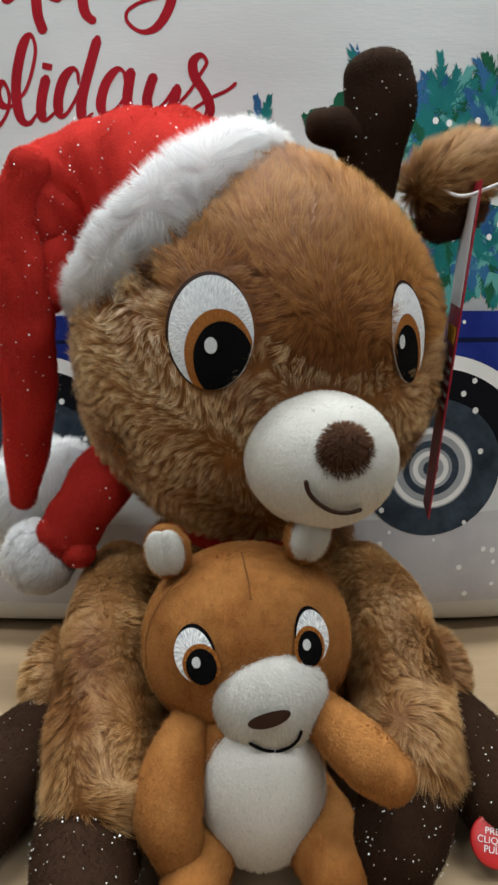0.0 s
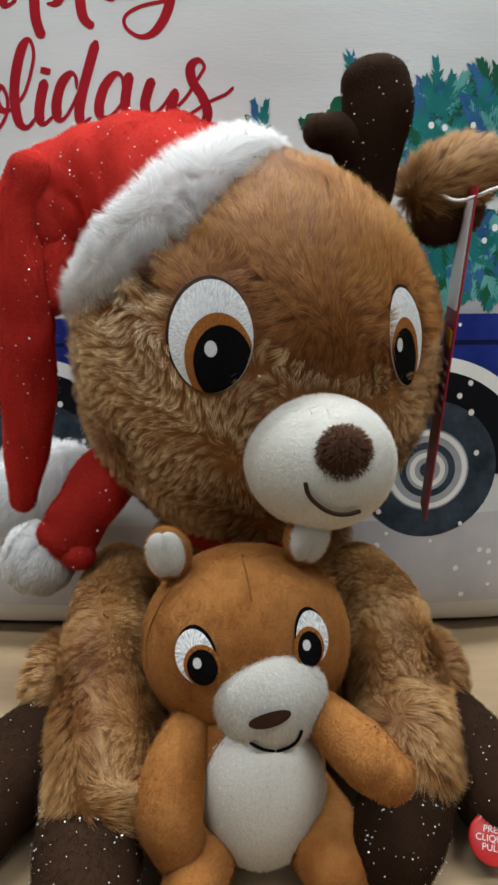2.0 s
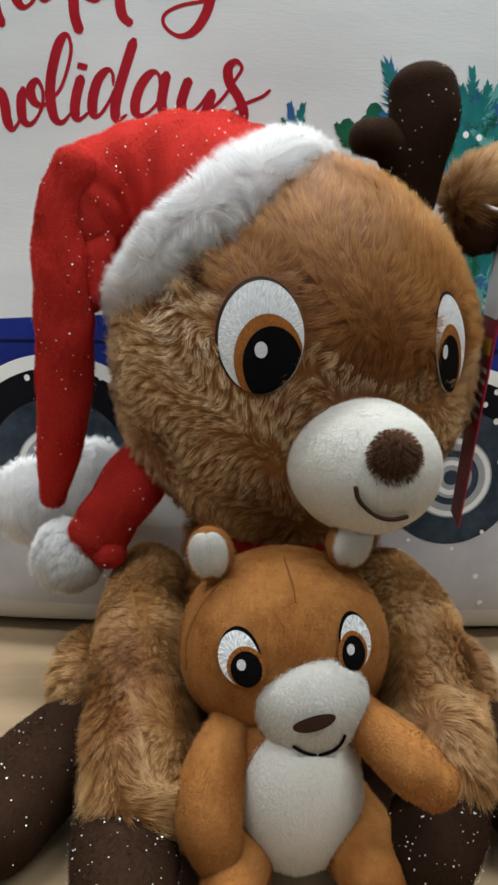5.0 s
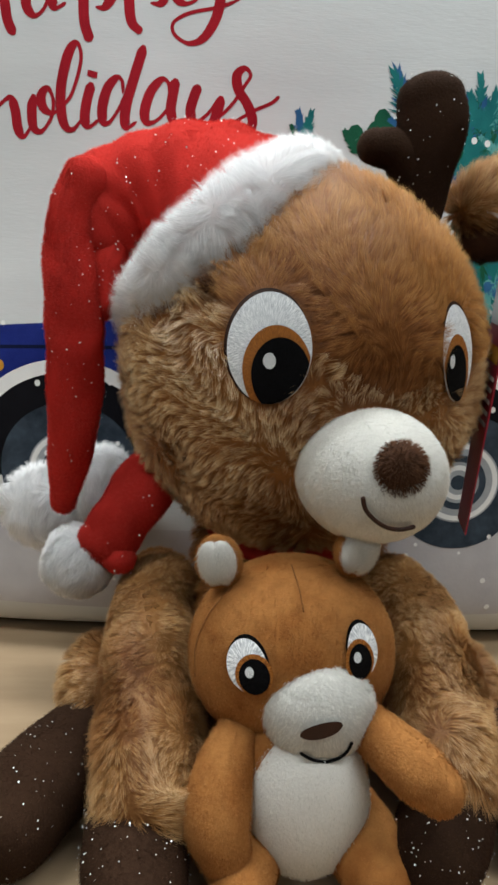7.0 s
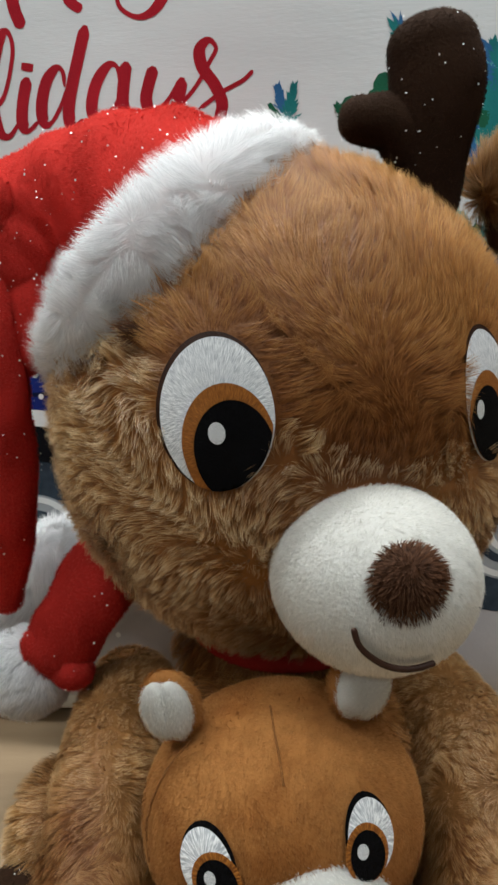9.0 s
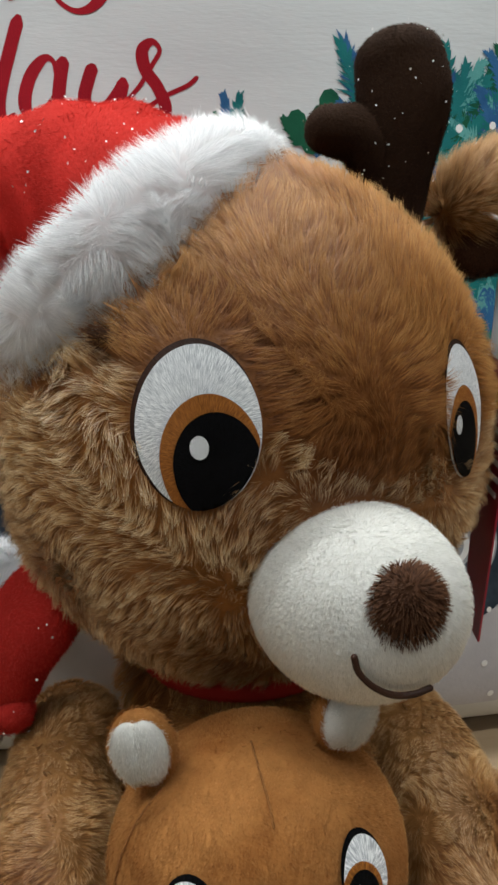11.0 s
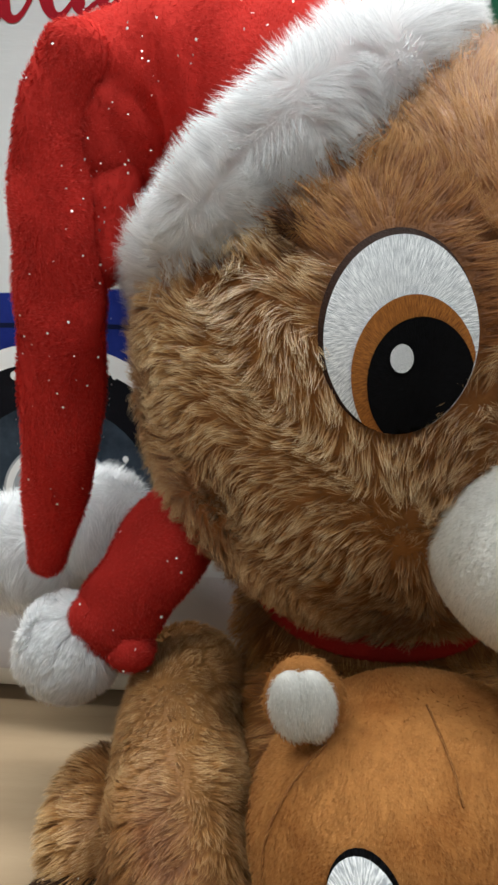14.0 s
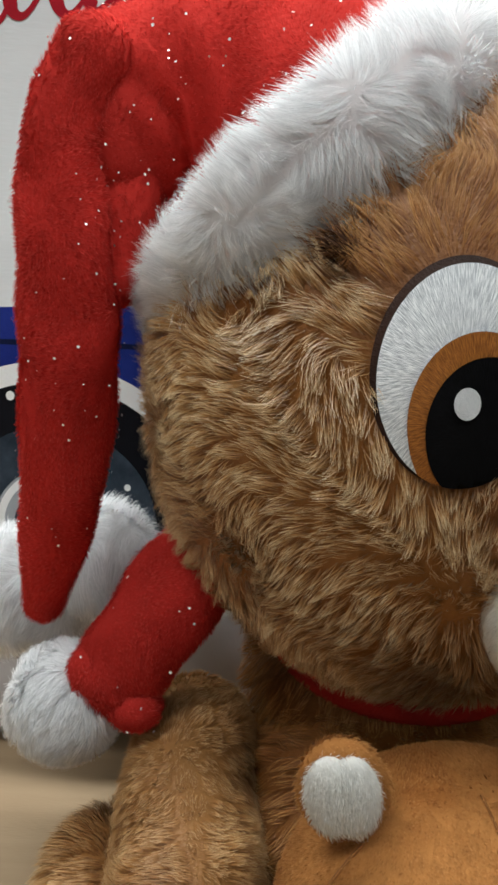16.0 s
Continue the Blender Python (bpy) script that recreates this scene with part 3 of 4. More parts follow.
def skull(d):
    """Places on the large head for unit directions in its own frame (-y is its face)."""
    low = np.clip(-d[:, 2:] - 0.05, 0, 1)
    side = np.abs(d[:, :1])
    r = RAD * (1 + np.array([0.10, 0.03, 0.0]) * low * (0.4 + side))
    r = r * (1 + np.array([0.0, 0.0, 0.18]) * low)
    r = r * (1 - 0.05 * np.clip(d[:, 2:], 0, 1) * side)
    return HC + (d * r) @ HR.T


def own(p):
    """Directions in the head's frame of places in the world."""
    return unit(((p - HC) @ HR) / RAD)


def face_dir(a, e):
    a, e = np.radians(a), np.radians(e)
    return np.stack([np.sin(a) * np.cos(e), -np.cos(a) * np.cos(e), np.sin(e)], -1)


EYES = [(-31.5, 5.5), (25.8, 0.6)]
EW, EH = (11.0, 7.7), (14.3, 13.3)


def eye_uv(d, k):
    az = np.degrees(np.arctan2(d[:, 0], -d[:, 1]))
    el = np.degrees(np.arcsin(np.clip(d[:, 2], -1, 1)))
    return (az - EYES[k][0]) / EW[k], (el - EYES[k][1]) / EH[k]


MZ = HC + np.array([-0.0071, -0.0733, -0.0414]) @ HR.T
MR = np.array([0.0272, 0.0300, 0.0246])


def head_keep(p, nr):
    d = own(p)
    ok = d[:, 1] < 0.62
    for k in (0, 1):
        u, v = eye_uv(d, k)
        ok &= (u * u + v * v > np.where(v < -0.6, 0.90, 1.03))
    ok &= np.linalg.norm(((p - MZ) @ HR) / MR, axis=1) > 1.02
    hat = ((p - HC) @ HAT) > 0.062
    return ok & ~hat


def head_lie(p):
    """The pile runs from the nose outwards over brow and cheeks, and down on the cheeks."""
    d = own(p)
    away = d - face_dir(0, -22)
    away[:, 2] -= 0.55 * np.clip(np.abs(d[:, 0]) + 0.1, 0, 1) * (d[:, 2] < 0.25)
    for k in (0, 1):
        u, v = eye_uv(d, k)
        g = np.exp(-np.maximum(u * u + v * v - 1, 0) * 1.2)[:, None]
        away += 1.2 * g * np.stack([u, np.zeros_like(u), np.where(v < -0.75, -0.35, v)], -1)
    return away @ HR.T


HAT = unit(np.array([-0.62, 0.16, 0.77]))
head_shape = ball(skull, 72, 48)


def lower(p, nr):
    return head_keep(p, nr) & (own(p)[:, 2] < -0.2 + 0.5 * np.clip(-own(p)[:, 0], 0, 1) + 0.25 * np.abs(own(p)[:, 0]))


def upper(p, nr):
    return head_keep(p, nr) & ~(own(p)[:, 2] < -0.2 + 0.5 * np.clip(-own(p)[:, 0], 0, 1) + 0.25 * np.abs(own(p)[:, 0]))


# Low base_along puts the shade of gaps between tufts into the skin colour.
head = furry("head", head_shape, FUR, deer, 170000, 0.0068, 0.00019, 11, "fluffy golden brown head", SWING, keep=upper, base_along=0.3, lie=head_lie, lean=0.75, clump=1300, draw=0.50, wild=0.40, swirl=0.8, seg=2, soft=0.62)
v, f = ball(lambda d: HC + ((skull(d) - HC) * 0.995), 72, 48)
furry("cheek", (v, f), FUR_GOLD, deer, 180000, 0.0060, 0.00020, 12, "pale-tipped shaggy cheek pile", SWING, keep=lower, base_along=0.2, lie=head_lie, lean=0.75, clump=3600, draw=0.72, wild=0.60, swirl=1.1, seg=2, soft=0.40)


def eye_patch(name, k, u0, v0, ru, rv, mat, lift, parent, clip=False, n=90, rings=9, tilt=0.0):
    a, r = np.meshgrid(np.linspace(0, 2 * np.pi, n, endpoint=False), np.linspace(0, 1, rings), indexing="ij")
    uu, vv = r * np.cos(a) * ru, r * np.sin(a) * rv
    u = u0 + uu * math.cos(tilt) - vv * math.sin(tilt)
    w = v0 + uu * math.sin(tilt) + vv * math.cos(tilt)
    if clip:
        q = np.sqrt(u * u + w * w)
        s = np.minimum(1, 1.0 / np.maximum(q, 1e-6))
        u, w = u * s, w * s
    th = np.stack([a * 80.0, r * 7.0 + 4.0 * (a % 0.37), 0.0 * r + 7.0 * k], -1).reshape(-1, 3)
    d = face_dir(EYES[k][0] + u.ravel() * EW[k], EYES[k][1] + w.ravel() * EH[k])
    p = skull(d) + (d @ HR.T) * lift
    i = np.arange(n)[:, None] * rings + np.arange(rings - 1)[None]
    j = (np.arange(n)[:, None] + 1) % n * rings + np.arange(rings - 1)[None]
    q = np.stack([i, i + 1, j + 1, j], -1).reshape(-1, 4)
    v, f = turned((p, [q]), SWING)
    return mesh_part(name, v, f, mat, parent, thread=th)


for k, s in ((0, 1), (1, -1)):
    eye = eye_patch("eye", k, -0.03 * s, 0.03, 1.04, 1.04, STITCH_BROWN, 0.0010, deer)
    eye_patch("white", k, 0.02 * s, -0.01, 1.0, 1.0, STITCH_WHITE, 0.0014, eye)
    eye_patch("iris", k, 0.20 * s, -0.42, 0.80, 0.80, STITCH_AMBER, 0.0018, eye, True)
    eye_patch("pupil", k, 0.29 * s, -0.50, 0.68, 0.66, STITCH_BLACK, 0.0021, eye, True)
    eye_patch("highlight", k, 0.05 if k == 0 else -0.62, -0.24 if k == 0 else -0.16, 0.145, 0.14, STITCH_WHITE, 0.0025, eye)

muzzle_shape = ellipsoid(MZ, MR, HR, 48, 32)
muzzle = furry("muzzle", muzzle_shape, PLUSH_WHITE, deer, 44000, 0.0014, 0.00016, 13, "cream short-pile muzzle", SWING, seg=2, lie=lambda p: np.tile([0.0, 0.3, -1.0], (len(p), 1)), lean=0.8, wild=0.3, soft=0.95, base_along=0.5)


def on_muzzle(a, e, lift=0.0):
    d = face_dir(np.array(a, float), np.array(e, float))
    return MZ + (d * (MR + lift)) @ HR.T


nd = face_dir(np.array(-6.6), np.array(19.0))
nose_c = MZ + (nd * (MR - 0.004)) @ HR.T
furry("nose", ellipsoid(nose_c, (0.0095, 0.0062, 0.0096), HR, 32, 20), FUR_NOSE, deer, 5000, 0.0021, 0.00032, 14, "dark brown fuzzy nose", SWING, seg=2, lie=lambda p: p - (nose_c + np.array([0, 0, 0.004])), lean=0.4, wild=0.3)
sm = on_muzzle([-37, -36, -33, -28, -22, -15, -7, 1], [-1, -8, -14, -20, -25, -28, -29, -28], 0.0018)
mesh_part("smile", *turned(line(sm, 0.0008), SWING), STITCH_BROWN, deer, "stitched brown smile")
lash_p = skull(face_dir(np.array([-48.9]), np.array([22.6])))[0]
furry("brow_tuft", ellipsoid(lash_p, (0.0035, 0.0025, 0.002), HR, 16, 10), FUR_NOSE, deer, 260, 0.0045, 0.0004, 15, "dark stitched tuft", SWING, lie=lambda p: np.tile([-0.6, -0.3, 0.3], (len(p), 1)), lean=0.6)

antler_shape = merge(tube([(0.0775, 0.022, 0.238, 0.0105, 0.008), (0.0800, 0.021, 0.254, 0.0125, 0.0095), (0.0838, 0.02, 0.272, 0.0150, 0.0105), (0.0832, 0.02, 0.2835, 0.0142, 0.010)], 28),
                     tube([(0.0790, 0.0215, 0.250, 0.0110, 0.0085), (0.0700, 0.0210, 0.2625, 0.0095, 0.0090), (0.0592, 0.0205, 0.2660, 0.0074, 0.0075)], 24))
antler = furry("antler", antler_shape, FUR_DARK, deer, 18000, 0.0010, 0.00020, 16, "dark brown velvet antler with glitter", SWING, seg=2, wild=0.3, lean=0.8, soft=0.95)
glitter(antler, antler_shape, 110, 0.00032, 17, SWING)
ear_c = np.array([0.1165, 0.036, 0.2430])
ear_rot = np.array(pose(0, 0, 0, 0, -18, 10).to_3x3())
ear = furry("ear", ellipsoid(ear_c, (0.0215, 0.015, 0.0110), ear_rot, 32, 20), FUR_ARM, deer, 20000, 0.0095, 0.0002, 18, "fluffy golden brown ear", SWING, lie=lambda p: np.tile([0.8, -0.2, 0.25], (len(p), 1)), lean=0.5, clump=300, draw=0.5)
furry("inner_ear", ellipsoid(ear_c + np.array([-0.001, -0.001, -0.0165]), (0.0175, 0.011, 0.0115), ear_rot, 24, 16), FUR_NOSE, ear, 3000, 0.002, 0.0003, 19, "dark brown inner ear", SWING, seg=2)

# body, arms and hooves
# Body skin tone is lowered to hold the shade under the chin.
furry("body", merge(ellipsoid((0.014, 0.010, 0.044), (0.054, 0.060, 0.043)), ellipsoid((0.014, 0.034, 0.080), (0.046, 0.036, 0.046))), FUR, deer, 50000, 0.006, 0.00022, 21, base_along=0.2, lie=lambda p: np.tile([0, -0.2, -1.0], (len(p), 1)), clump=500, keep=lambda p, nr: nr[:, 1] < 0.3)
down = lambda p: np.tile([0.0, -0.35, -1.0], (len(p), 1))
armL = tube([(-0.0480, 0.012, 0.0720, 0.0160, 0.0155), (-0.0485, -0.012, 0.0650, 0.0172, 0.0175), (-0.0452, -0.040, 0.0550, 0.0182, 0.0185), (-0.0410, -0.070, 0.0410, 0.0186, 0.0185), (-0.0392, -0.084, 0.0330, 0.0172, 0.0170)], 40)
armR = tube([(0.0630, 0.012, 0.0720, 0.0155, 0.0150), (0.0705, -0.008, 0.0660, 0.0170, 0.0170), (0.0720, -0.032, 0.0550, 0.0175, 0.0175), (0.0725, -0.056, 0.0410, 0.0170, 0.0170), (0.0722, -0.068, 0.0330, 0.0155, 0.0155)], 40)
shag = lambda p: np.clip(0.5 + 0.9 * (0.080 - p[:, 2]) / 0.05, 0.5, 1.4)
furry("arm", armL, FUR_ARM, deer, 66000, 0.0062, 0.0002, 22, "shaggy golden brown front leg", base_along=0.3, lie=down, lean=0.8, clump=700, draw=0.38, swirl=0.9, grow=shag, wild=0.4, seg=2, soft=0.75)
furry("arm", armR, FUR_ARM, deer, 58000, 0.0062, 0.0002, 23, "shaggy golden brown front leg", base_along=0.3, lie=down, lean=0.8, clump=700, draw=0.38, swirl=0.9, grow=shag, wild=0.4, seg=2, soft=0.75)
hoofs = [tube([(-0.0440, -0.082, 0.024, 0.0175, 0.016), (-0.0420, -0.100, 0.0185, 0.0180, 0.0175), (-0.0400, -0.114, 0.0175, 0.016, 0.0165)], 24, side=(0, 0.3, 1)),
         tube([(0.0740, -0.068, 0.024, 0.0165, 0.016), (0.0660, -0.084, 0.0175, 0.0170, 0.0165), (0.0610, -0.094, 0.0165, 0.0155, 0.0155)], 24, side=(0, 0.3, 1)),
         tube([(-0.060, -0.010, 0.020, 0.017, 0.0180), (-0.080, -0.048, 0.0185, 0.022, 0.0175), (-0.093, -0.084, 0.0185, 0.021, 0.0180)], 28, side=(0, 0.3, 1)),
         tube([(0.085, 0.000, 0.020, 0.017, 0.0175), (0.101, -0.038, 0.0180, 0.019, 0.0170), (0.1085, -0.071, 0.0165, 0.0175, 0.0160)], 28, side=(0, 0.3, 1))]
for i, h in enumerate(hoofs):
    hoof = furry("hoof", h, FUR_DARK, deer, 20000, 0.0012, 0.00020, 30 + i, "dark brown velvet hoof with silver glitter", seg=2, wild=0.35, lie=down, lean=0.7, soft=0.95)
    glitter(hoof, h, 300, 0.00027, 40 + i)
furry("thigh", ellipsoid((-0.0720, -0.010, 0.031), (0.0160, 0.025, 0.0200)), FUR_ARM, deer, 16000, 0.006, 0.0002, 45, lie=lambda p: np.tile([-0.8, -0.3, -0.3], (len(p), 1)), clump=200)
furry("thigh", ellipsoid((0.0960, -0.004, 0.030), (0.0130, 0.022, 0.0180)), FUR_ARM, deer, 12000, 0.006, 0.0002, 46, lie=lambda p: np.tile([0.8, -0.3, -0.3], (len(p), 1)), clump=200)

# ---- red hat with white trim ----
hat = thing("santa_hat", (-0.03, 0.03, 0.23), "red velvet hat with white fluffy trim on the large plush", "hat")
hc = HC + HAT * 0.053 + np.array([0.002, 0.0, 0.007])
h1 = unit(np.cross(HAT, [0, 1, 0]))
h2 = np.cross(HAT, h1)
cap_shape = tube([(*(hc - HAT * 0.002), 0.0530, 0.0590), (-0.0190, 0.035, 0.2415, 0.0475, 0.0500), (-0.0360, 0.032, 0.2500, 0.0350, 0.0340), (-0.0530, 0.026, 0.2510, 0.0255, 0.0220), (-0.0645, 0.019, 0.2440, 0.0195, 0.0150)], 70, 56, wrinkle=0.026)
cap_shape = merge(cap_shape, tube([(-0.0560, 0.023, 0.2500, 0.0150, 0.0120), (-0.0605, 0.018, 0.2320, 0.0110, 0.0100), (-0.0640, 0.013, 0.2080, 0.0065, 0.0065)], 30, 28, wrinkle=0.03, seed=6))
cap = furry("cap", cap_shape, VELVET, hat, 60000, 0.0016, 0.00020, 51, "red velvet cap with silver glitter", SWING, seg=2, wild=0.3, lean=0.8, soft=0.95)
glitter(cap, cap_shape, 800, 0.00034, 52, SWING)
tail_shape = tube([(-0.0640, 0.013, 0.2600, 0.0105, 0.0100), (-0.0730, 0.008, 0.2400, 0.0100, 0.0090), (-0.0742, 0.005, 0.2120, 0.0115, 0.0090), (-0.0762, 0.005, 0.1880, 0.0122, 0.0090), (-0.0828, 0.008, 0.1520, 0.0104, 0.0085), (-0.0925, 0.014, 0.1205, 0.0058, 0.0060)], 60, 32, wrinkle=0.035, seed=2)
tail = furry("tail", tail_shape, VELVET, hat, 36000, 0.0016, 0.00020, 53, "drooping red velvet tail", SWING, seg=2, wild=0.3, lean=0.8, soft=0.95)
glitter(tail, tail_shape, 130, 0.00032, 54, SWING)
ringa = np.linspace(0, 2 * np.pi, 73)
c3 = np.stack([hc + 0.0500 * (h1 * math.cos(a) + h2 * math.sin(a) * 1.16) for a in ringa[:-1]])
outw = unit(c3 - hc)
ph = np.linspace(0, 2 * np.pi, 16, endpoint=False)
half = (0.0145 + 0.0045 * np.cos(ringa[:-1]))[:, None, None]
tv = (c3[:, None] - HAT * (0.0055 + 0.0010 * np.cos(ringa[:-1]))[:, None, None] + outw[:, None] * (0.0105 * np.cos(ph))[None, :, None] + HAT[None, None] * half * np.sin(ph)[None, :, None]).reshape(-1, 3)
ii = np.arange(72)[:, None] * 16 + np.arange(16)[None]
ij = np.arange(72)[:, None] * 16 + (np.arange(16)[None] + 1) % 16
nx = 16 * 72
tf = [np.stack([ii, (ii + 16) % nx, (ij + 16) % nx, ij], -1).reshape(-1, 4)]
furry("trim", (tv, tf), FUR_WHITE, hat, 90000, 0.0068, 0.00018, 55, "white fluffy fur trim", SWING, lie=lambda p: HAT * np.sign((p - hc) @ HAT + 0.002)[:, None] + np.array([0.0, 0.0, -0.35]), lean=0.75, clump=520, draw=0.38, wild=0.45, swirl=0.9, soft=0.78, base_along=0.6, seg=2)
furry("pompom", merge(ellipsoid((-0.1110, 0.052, 0.0960), (0.0215, 0.018, 0.0200)), ellipsoid((-0.0830, 0.050, 0.1080), (0.0180, 0.015, 0.0185))), FUR_WHITE, hat, 22000, 0.0070, 0.00024, 56, "white fluffy pompom", clump=350, draw=0.4, wild=0.4, lean=0.7, base_along=0.6)

# ---- red scarf ----
scarf = thing("scarf", (0.01, 0.02, 0.105), "red velvet scarf with white pompom round the plush neck", "scarf")
sa = np.linspace(0, 2 * np.pi, 60, endpoint=False)
sc = np.stack([0.014 + 0.036 * np.cos(sa), 0.030 + 0.032 * np.sin(sa), 0.100 + 0.004 * np.sin(sa)], -1)
so = unit(sc - np.array([0.014, 0.026, 0.104]))
sv = (sc[:, None] + so[:, None] * (0.006 * np.cos(ph))[None, :, None] + np.array([0, 0, 1.0])[None, None] * (0.008 * np.sin(ph))[None, :, None]).reshape(-1, 3)
ii = np.arange(60)[:, None] * 16 + np.arange(16)[None]
ij = np.arange(60)[:, None] * 16 + (np.arange(16)[None] + 1) % 16
furry("band", (sv, [np.stack([ii, (ii + 16) % 960, (ij + 16) % 960, ij], -1).reshape(-1, 4)]), VELVET, scarf, 14000, 0.0010, 0.00018, 61, seg=2, wild=0.3, lean=0.8, soft=0.95)
end_shape = tube([(-0.0390, 0.015, 0.1350, 0.0120, 0.0080), (-0.0500, 0.008, 0.1250, 0.0135, 0.0090), (-0.0615, 0.002, 0.1090, 0.0132, 0.0095), (-0.0700, 0.0, 0.0970, 0.0122, 0.0090), (-0.0715, 0.0, 0.0935, 0.0112, 0.0080)], 36, wrinkle=0.05, seed=4)
end_shape = merge(end_shape, ellipsoid((-0.0758, -0.002, 0.0985), (0.0065, 0.006, 0.0075), None, 20, 14), ellipsoid((-0.0640, -0.004, 0.0895), (0.0075, 0.006, 0.0065), None, 20, 14))
end = furry("loose_end", end_shape, VELVET, scarf, 24000, 0.0015, 0.00020, 62, "hanging red velvet scarf end", seg=2, wild=0.3, lean=0.8, soft=0.95)
glitter(end, end_shape, 40, 0.00042, 63)
furry("pompom", ellipsoid((-0.0845, 0.004, 0.0850), (0.0152, 0.0135, 0.0152)), FUR_WHITE, scarf, 22000, 0.0040, 0.00028, 64, "white fluffy pompom", clump=200, draw=0.3, wild=0.4, lean=0.7, base_along=0.6)

# ---- hang tag ----
CARD = cloth("red_card", (0.34, 0.012, 0.03), (0.28, 0.010, 0.025), 20.0, 0.35, 0.0001, spec=0.5)
CARD_WHITE = cloth("white_card", (0.72, 0.70, 0.72), (0.66, 0.64, 0.66), 20.0, 0.35, 0.0001, spec=0.5)
tag = thing("hang_tag", (0.094, 0.0, 0.19), "red and white card hang tag clipped to the plush ear", "tag")
ta, tb = np.array([0.1190, 0.002, 0.2360]), np.array([0.0890, -0.004, 0.0970])
tw = unit(np.array([0.13, 1.0, 0.05])) * 0.038


def card(name, f0, f1, g0, g1, mat, lift, parent, label="", thick=0.0006):
    nrm = unit(np.cross(tb - ta, tw))
    q = [ta + (tb - ta) * f + tw * g * (1 - 0.45 * f) + nrm * (lift + s) for s in (0, thick) for f, g in ((f0, g0), (f1, g0), (f1, g1), (f0, g1))]
    fc = np.array([(0, 1, 2, 3), (7, 6, 5, 4), (0, 4, 5, 1), (1, 5, 6, 2), (2, 6, 7, 3), (3, 7, 4, 0)])
    return mesh_part(name, *turned((np.array(q), [fc]), SWING), mat, parent, label, smooth=False)


body_card = card("card", 0, 1, 0, 1, CARD, 0, tag, "red printed card")
for sgn in (-0.0004, 0.0006):
    card("white_field", 0.04, 0.36, 0.06, 0.95, CARD_WHITE, sgn, body_card, thick=0.0002)
    card("yellow_band", 0.42, 0.47, 0.1, 0.8, INK_AMBER, sgn, body_card, thick=0.0002)
    for b in range(5):
        card("text_bar", 0.51 + 0.035 * b, 0.523 + 0.035 * b, 0.1, 0.75 - 0.08 * (b % 3), CARD_WHITE, sgn, body_card, thick=0.0002)
mesh_part("fastener", *turned(line([(0.1080, 0.022, 0.236), (0.1140, 0.010, 0.231), (0.1260, 0.000, 0.2335)], 0.0008, 16), SWING), CARD_WHITE, tag, "white plastic fastener")


# ---- small plush reindeer ----
BH = np.array([0.0112, -0.0540, 0.0753])
BR = np.array(pose(0, 0, 0, -5, -3.0, 4).to_3x3())
BRAD = np.array([0.0390, 0.0336, 0.0356])
fawn = thing("plush_fawn", (0.014, -0.076, 0.0), "small caramel plush reindeer with cream belly before the large one", "plush toy")


def bskull(d):
    low = np.clip(-d[:, 2:], 0, 1)
    return BH + (d * BRAD * (1 + np.array([0.05, 0.0, 0.0]) * low)) @ BR.T


def bface(a, e, lift=0.0):
    d = face_dir(np.array(a, float), np.array(e, float))
    return bskull(d) + (d @ BR.T) * lift


short = dict(seg=2, wild=0.35, lean=0.75, soft=0.95, swirl=0.5)
nap = lambda p: np.tile([0.1, -0.1, -1.0], (len(p), 1))
furry("head", ball(bskull, 56, 36), MINKY, fawn, 50000, 0.0015, 0.00018, 71, "caramel short-pile head", lie=nap, **short)
BM = BH + np.array([0.0060, -0.0267, -0.0105]) @ BR.T
BMR = np.array([0.0200, 0.0148, 0.0182])
furry("muzzle", ellipsoid(BM, BMR, BR, 44, 28, 0.02), PLUSH_WHITE, fawn, 12000, 0.0015, 0.0002, 72, "cream muzzle", lie=nap, base_along=0.5, **short)


def on_bm(a, e, lift=0.0):
    d = face_dir(np.array(a, float), np.array(e, float))
    return BM + (d * (BMR + lift)) @ BR.T


def flat_patch(name, centre_fn, ru, rv, mat, parent, n=28, rings=6, power=1.0):
    a, r = np.meshgrid(np.linspace(0, 2 * np.pi, n, endpoint=False), np.linspace(0, 1, rings), indexing="ij")
    p = centre_fn((r * np.cos(a) * ru).ravel(), (r * np.sin(a) * rv).ravel())
    i = np.arange(n)[:, None] * rings + np.arange(rings - 1)[None]
    j = (np.arange(n)[:, None] + 1) % n * rings + np.arange(rings - 1)[None]
    return mesh_part(name, p, [np.stack([i, i + 1, j + 1, j], -1).reshape(-1, 4)], mat, parent, thread=np.stack([a * 14.0, r * 3.0, 0 * r], -1).reshape(-1, 3))


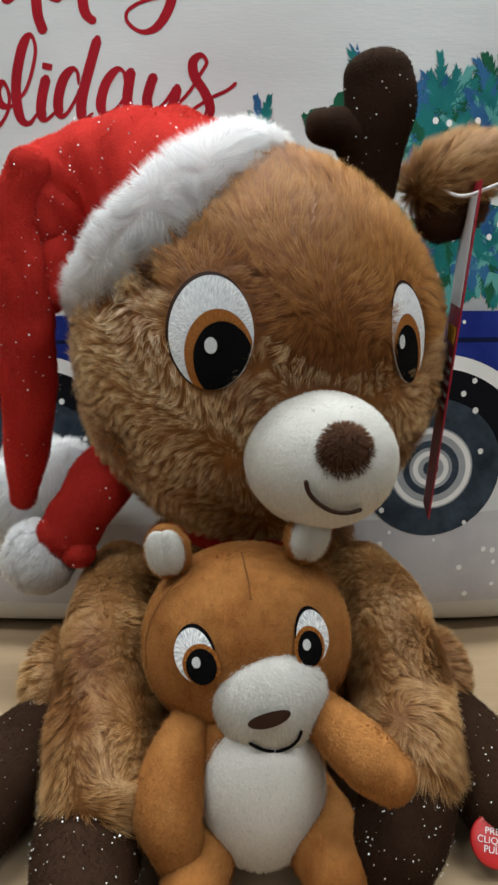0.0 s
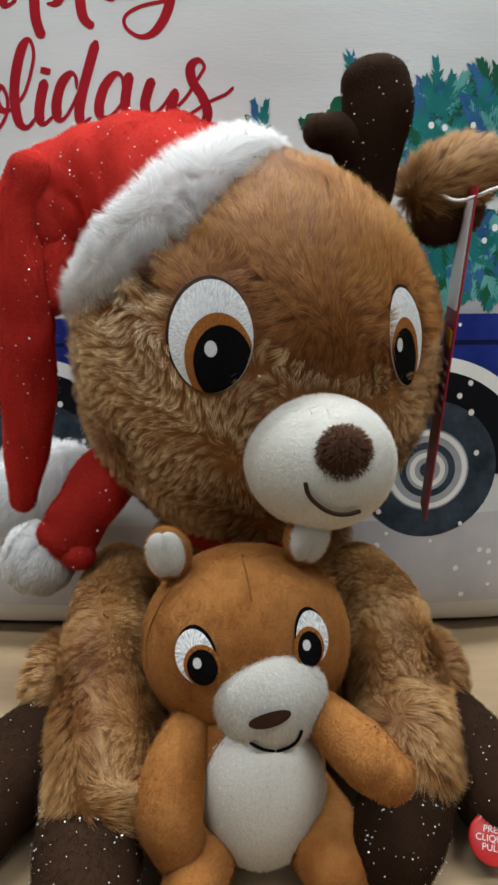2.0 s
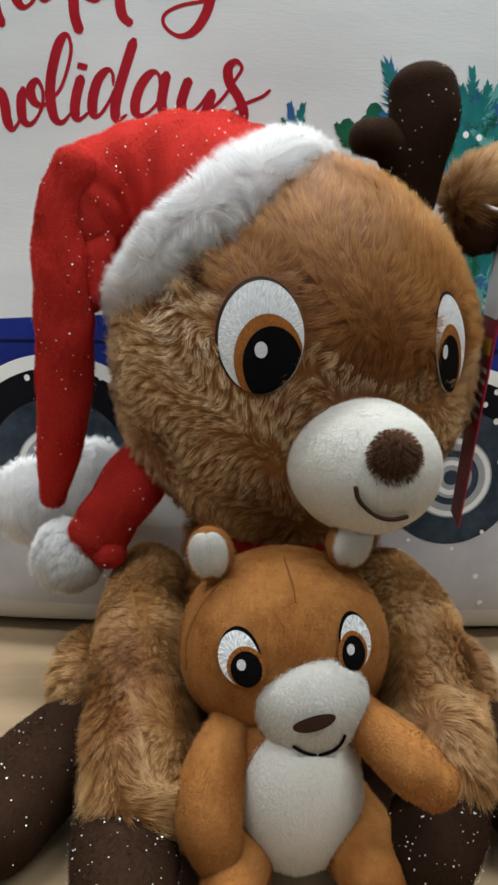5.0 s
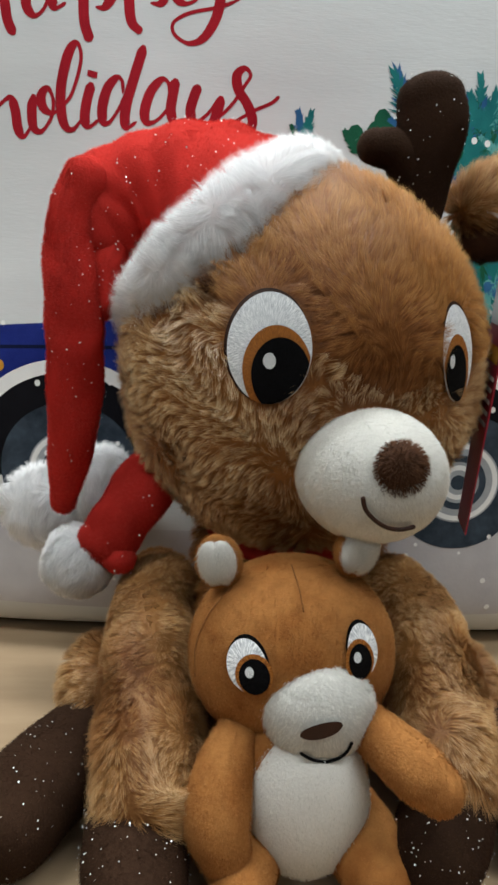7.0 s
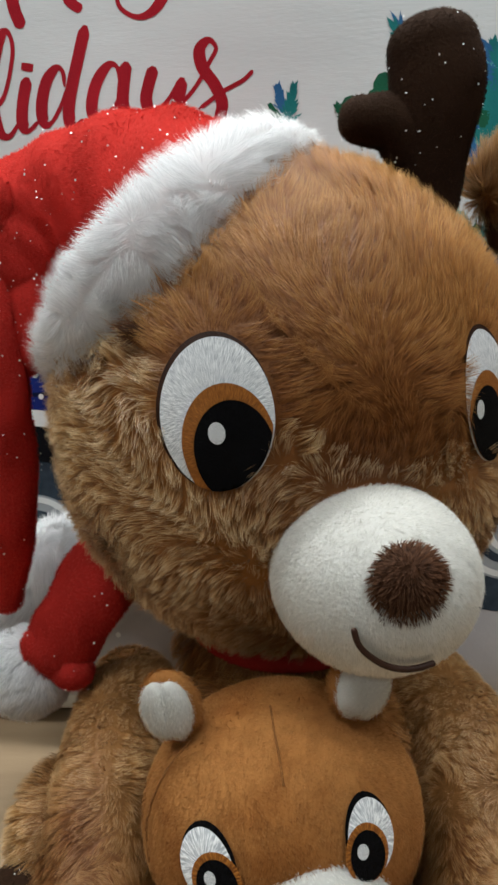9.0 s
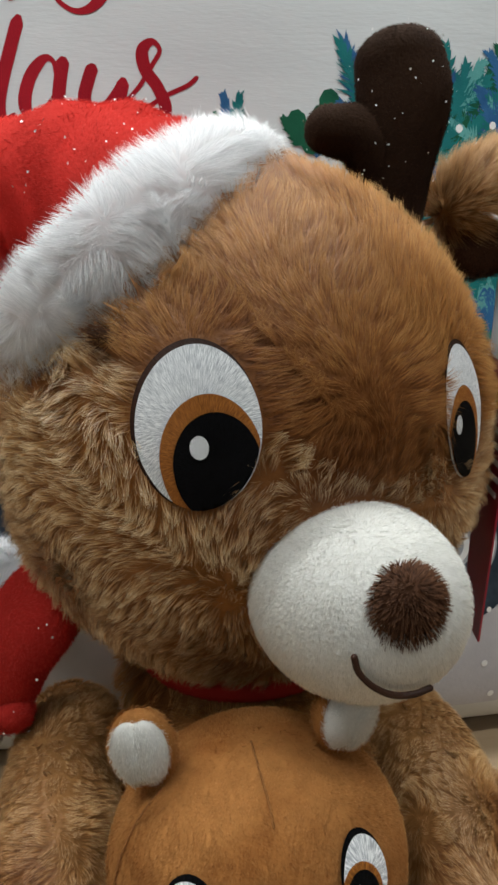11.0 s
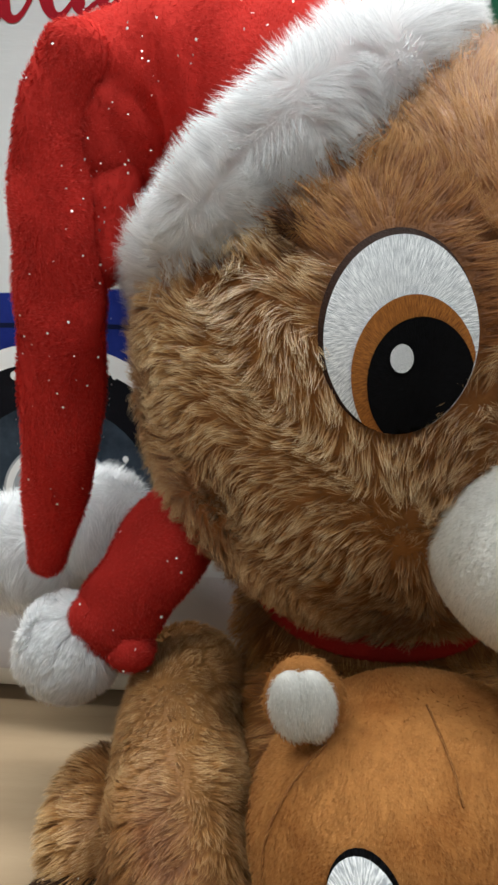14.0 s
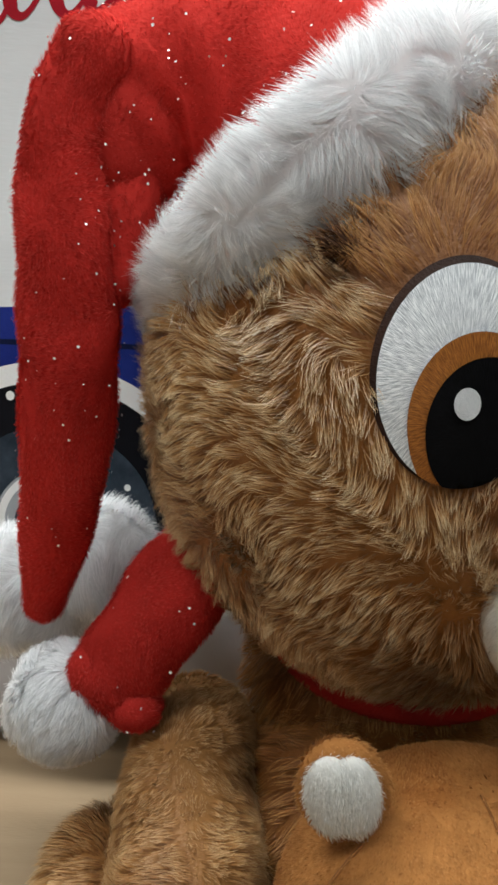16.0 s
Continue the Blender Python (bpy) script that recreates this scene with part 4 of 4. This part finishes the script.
flat_patch("nose", lambda u, w: on_bm(-3.6 + u + 0.1 * w, -0.2 + w + 0.21 * u, 0.0013), 19.5, 8.2, STITCH_BROWN, fawn)
mesh_part("smile", *line(on_bm([-25.1, -14, 0.6, 12, 20.9, 25.5, 26.8], [-28.8, -39, -45.2, -43, -37.6, -28, -19.3], 0.0012), 0.00055), STITCH_BLACK, fawn, "stitched black smile")
for a0, e0, ra, lean, pa, pe, pr, ha, he in ((-28.2, 12.6, 11.6, -0.14, -23.6, 7.0, 8.0, -25.8, 9.3), (34.8, 16.0, 10.7, 0.10, 30.9, 10.3, 7.2, 28.8, 13.0)):
    at = lambda a, e, tip, lift: (lambda u, w: bface(a + u + tip * w, e + w, lift))
    be = flat_patch("eye", at(a0, e0 + 0.9, lean, 0.0012), ra + 0.3, 14.9, STITCH_BLACK, fawn)
    flat_patch("white", at(a0 - 0.1, e0 - 0.7, lean, 0.0016), ra - 0.2, 14.2, STITCH_WHITE, be)
    flat_patch("iris", at(pa + 0.08 * (a0 - pa), pe + 0.8, 0.0, 0.0019), pr + 1.9, 10.9, STITCH_AMBER, be)
    flat_patch("pupil", at(pa, pe, 0.0, 0.0022), pr, 9.3, STITCH_BLACK, be)
    flat_patch("highlight", at(ha, he, 0.0, 0.0025), 2.3, 2.8, STITCH_WHITE, be)
for ex, ey, ez, tilt in ((-0.0168, -0.0590, 0.1118, -8), (0.0338, -0.0570, 0.1165, 14)):
    er = np.array(pose(0, 0, 0, 0, tilt, -8 if ex < 0 else 14).to_3x3())
    be = furry("ear", ellipsoid((ex, ey, ez), (0.0086, 0.0044, 0.0104), er, 28, 20), MINKY, fawn, 3500, 0.0015, 0.00018, 75, "caramel ear with cream lining", **short)
    lobes = [ellipsoid(np.array([ex, ey, ez]) + er @ np.array([o, -0.0029, 0.0006]), (0.0052, 0.0030, 0.0083), er @ np.array(pose(0, 0, 0, 0, 500 * o, 0).to_3x3()), 20, 14) for o in (-0.0019, 0.0019)]
    furry("ear_lining", merge(*lobes), PLUSH_WHITE, be, 4500, 0.0013, 0.00016, 76, "cream lining with a middle crease", base_along=0.5, **short)
SEAM = cloth("caramel_seam", (0.26, 0.105, 0.030), (0.19, 0.074, 0.020), 200.0, 0.9)
mesh_part("seam", *line(bface([2, 3, 4, 4], [78, 64, 52, 42], 0.0002), 0.0003), SEAM, fawn, "sewn seam on the crown")
mesh_part("seam", *line(bface([-66, -68, -70, -70], [52, 34, 14, -6], 0.0003), 0.00035), SEAM, fawn, "sewn side seam")
furry("body", ellipsoid((0.0140, -0.074, 0.033), (0.0255, 0.0220, 0.033)), MINKY, fawn, 12000, 0.0015, 0.00018, 77, lie=nap, **short)
furry("belly", ellipsoid((0.0165, -0.0830, 0.0320), (0.0226, 0.0172, 0.0300), None, 40, 28), PLUSH_WHITE, fawn, 12000, 0.0013, 0.0002, 78, "cream belly", lie=nap, base_along=0.5, **short)
furry("arm", tube([(-0.0065, -0.074, 0.0550, 0.0080, 0.0075), (-0.0128, -0.087, 0.0450, 0.0106, 0.010), (-0.0148, -0.096, 0.0330, 0.0116, 0.011), (-0.0122, -0.098, 0.0230, 0.0095, 0.0095)], 26), MINKY, fawn, 9000, 0.0015, 0.00018, 79, lie=nap, **short)
furry("arm", tube([(0.0350, -0.076, 0.0600, 0.0075, 0.0075), (0.0430, -0.089, 0.0590, 0.0090, 0.0085), (0.0515, -0.099, 0.0560, 0.0098, 0.0095), (0.0575, -0.103, 0.0525, 0.0082, 0.008)], 26), MINKY, fawn, 9000, 0.0015, 0.00018, 80, lie=nap, **short)
furry("foot", tube([(-0.001, -0.078, 0.014, 0.012, 0.013), (-0.005, -0.096, 0.0120, 0.0115, 0.0115), (-0.007, -0.107, 0.0115, 0.010, 0.011)], 22, side=(0, 0, 1)), MINKY, fawn, 7000, 0.0015, 0.00018, 81, **short)
furry("foot", tube([(0.029, -0.070, 0.018, 0.014, 0.016), (0.038, -0.086, 0.0150, 0.0140, 0.0145), (0.042, -0.100, 0.0125, 0.011, 0.012)], 22, side=(0, 0, 1)), MINKY, fawn, 7000, 0.0015, 0.00018, 82, **short)

# ---- round red sticker on the hoof ----
STICKER = cloth("red_sticker_vinyl", (0.50, 0.025, 0.025), (0.45, 0.02, 0.02), 30.0, 0.3, 0.0001, spec=0.5)
sticker = thing("sticker", (0.0990, -0.0865, 0.0140), "round red sticker with white words on the plush hoof", "sticker")
STICKER_TURN = np.array(look((0, 0, 0), (0.22, 0.80, -0.62)).to_3x3())
sc0 = np.array([0.0990, -0.0865, 0.0140])
mesh_part("disc", *turned(ellipsoid((0, 0, 0), (0.0088, 0.0088, 0.0008), None, 40, 8), Matrix.Translation(sc0) @ Matrix(STICKER_TURN.tolist()).to_4x4()), STICKER, sticker, "red vinyl disc")
for word, dy in (("PRESS", 0.0029), ("CLIQUEZ", 0.0), ("PULSE", -0.0029)):
    cu = bpy.data.curves.new("word", "FONT")
    cu.body, cu.size, cu.align_x, cu.align_y, cu.extrude = word, 0.0031, "CENTER", "CENTER", 0.00005
    tx = new("word", cu)
    me = bpy.data.meshes.new_from_object(tx)
    bpy.data.objects.remove(tx)
    me.materials.append(CARD_WHITE)
    ob = new("word", me)
    ob.parent = sticker
    ob.matrix_local = Matrix(STICKER_TURN.tolist()).to_4x4() @ Matrix.Translation((0, dy, 0.00095))
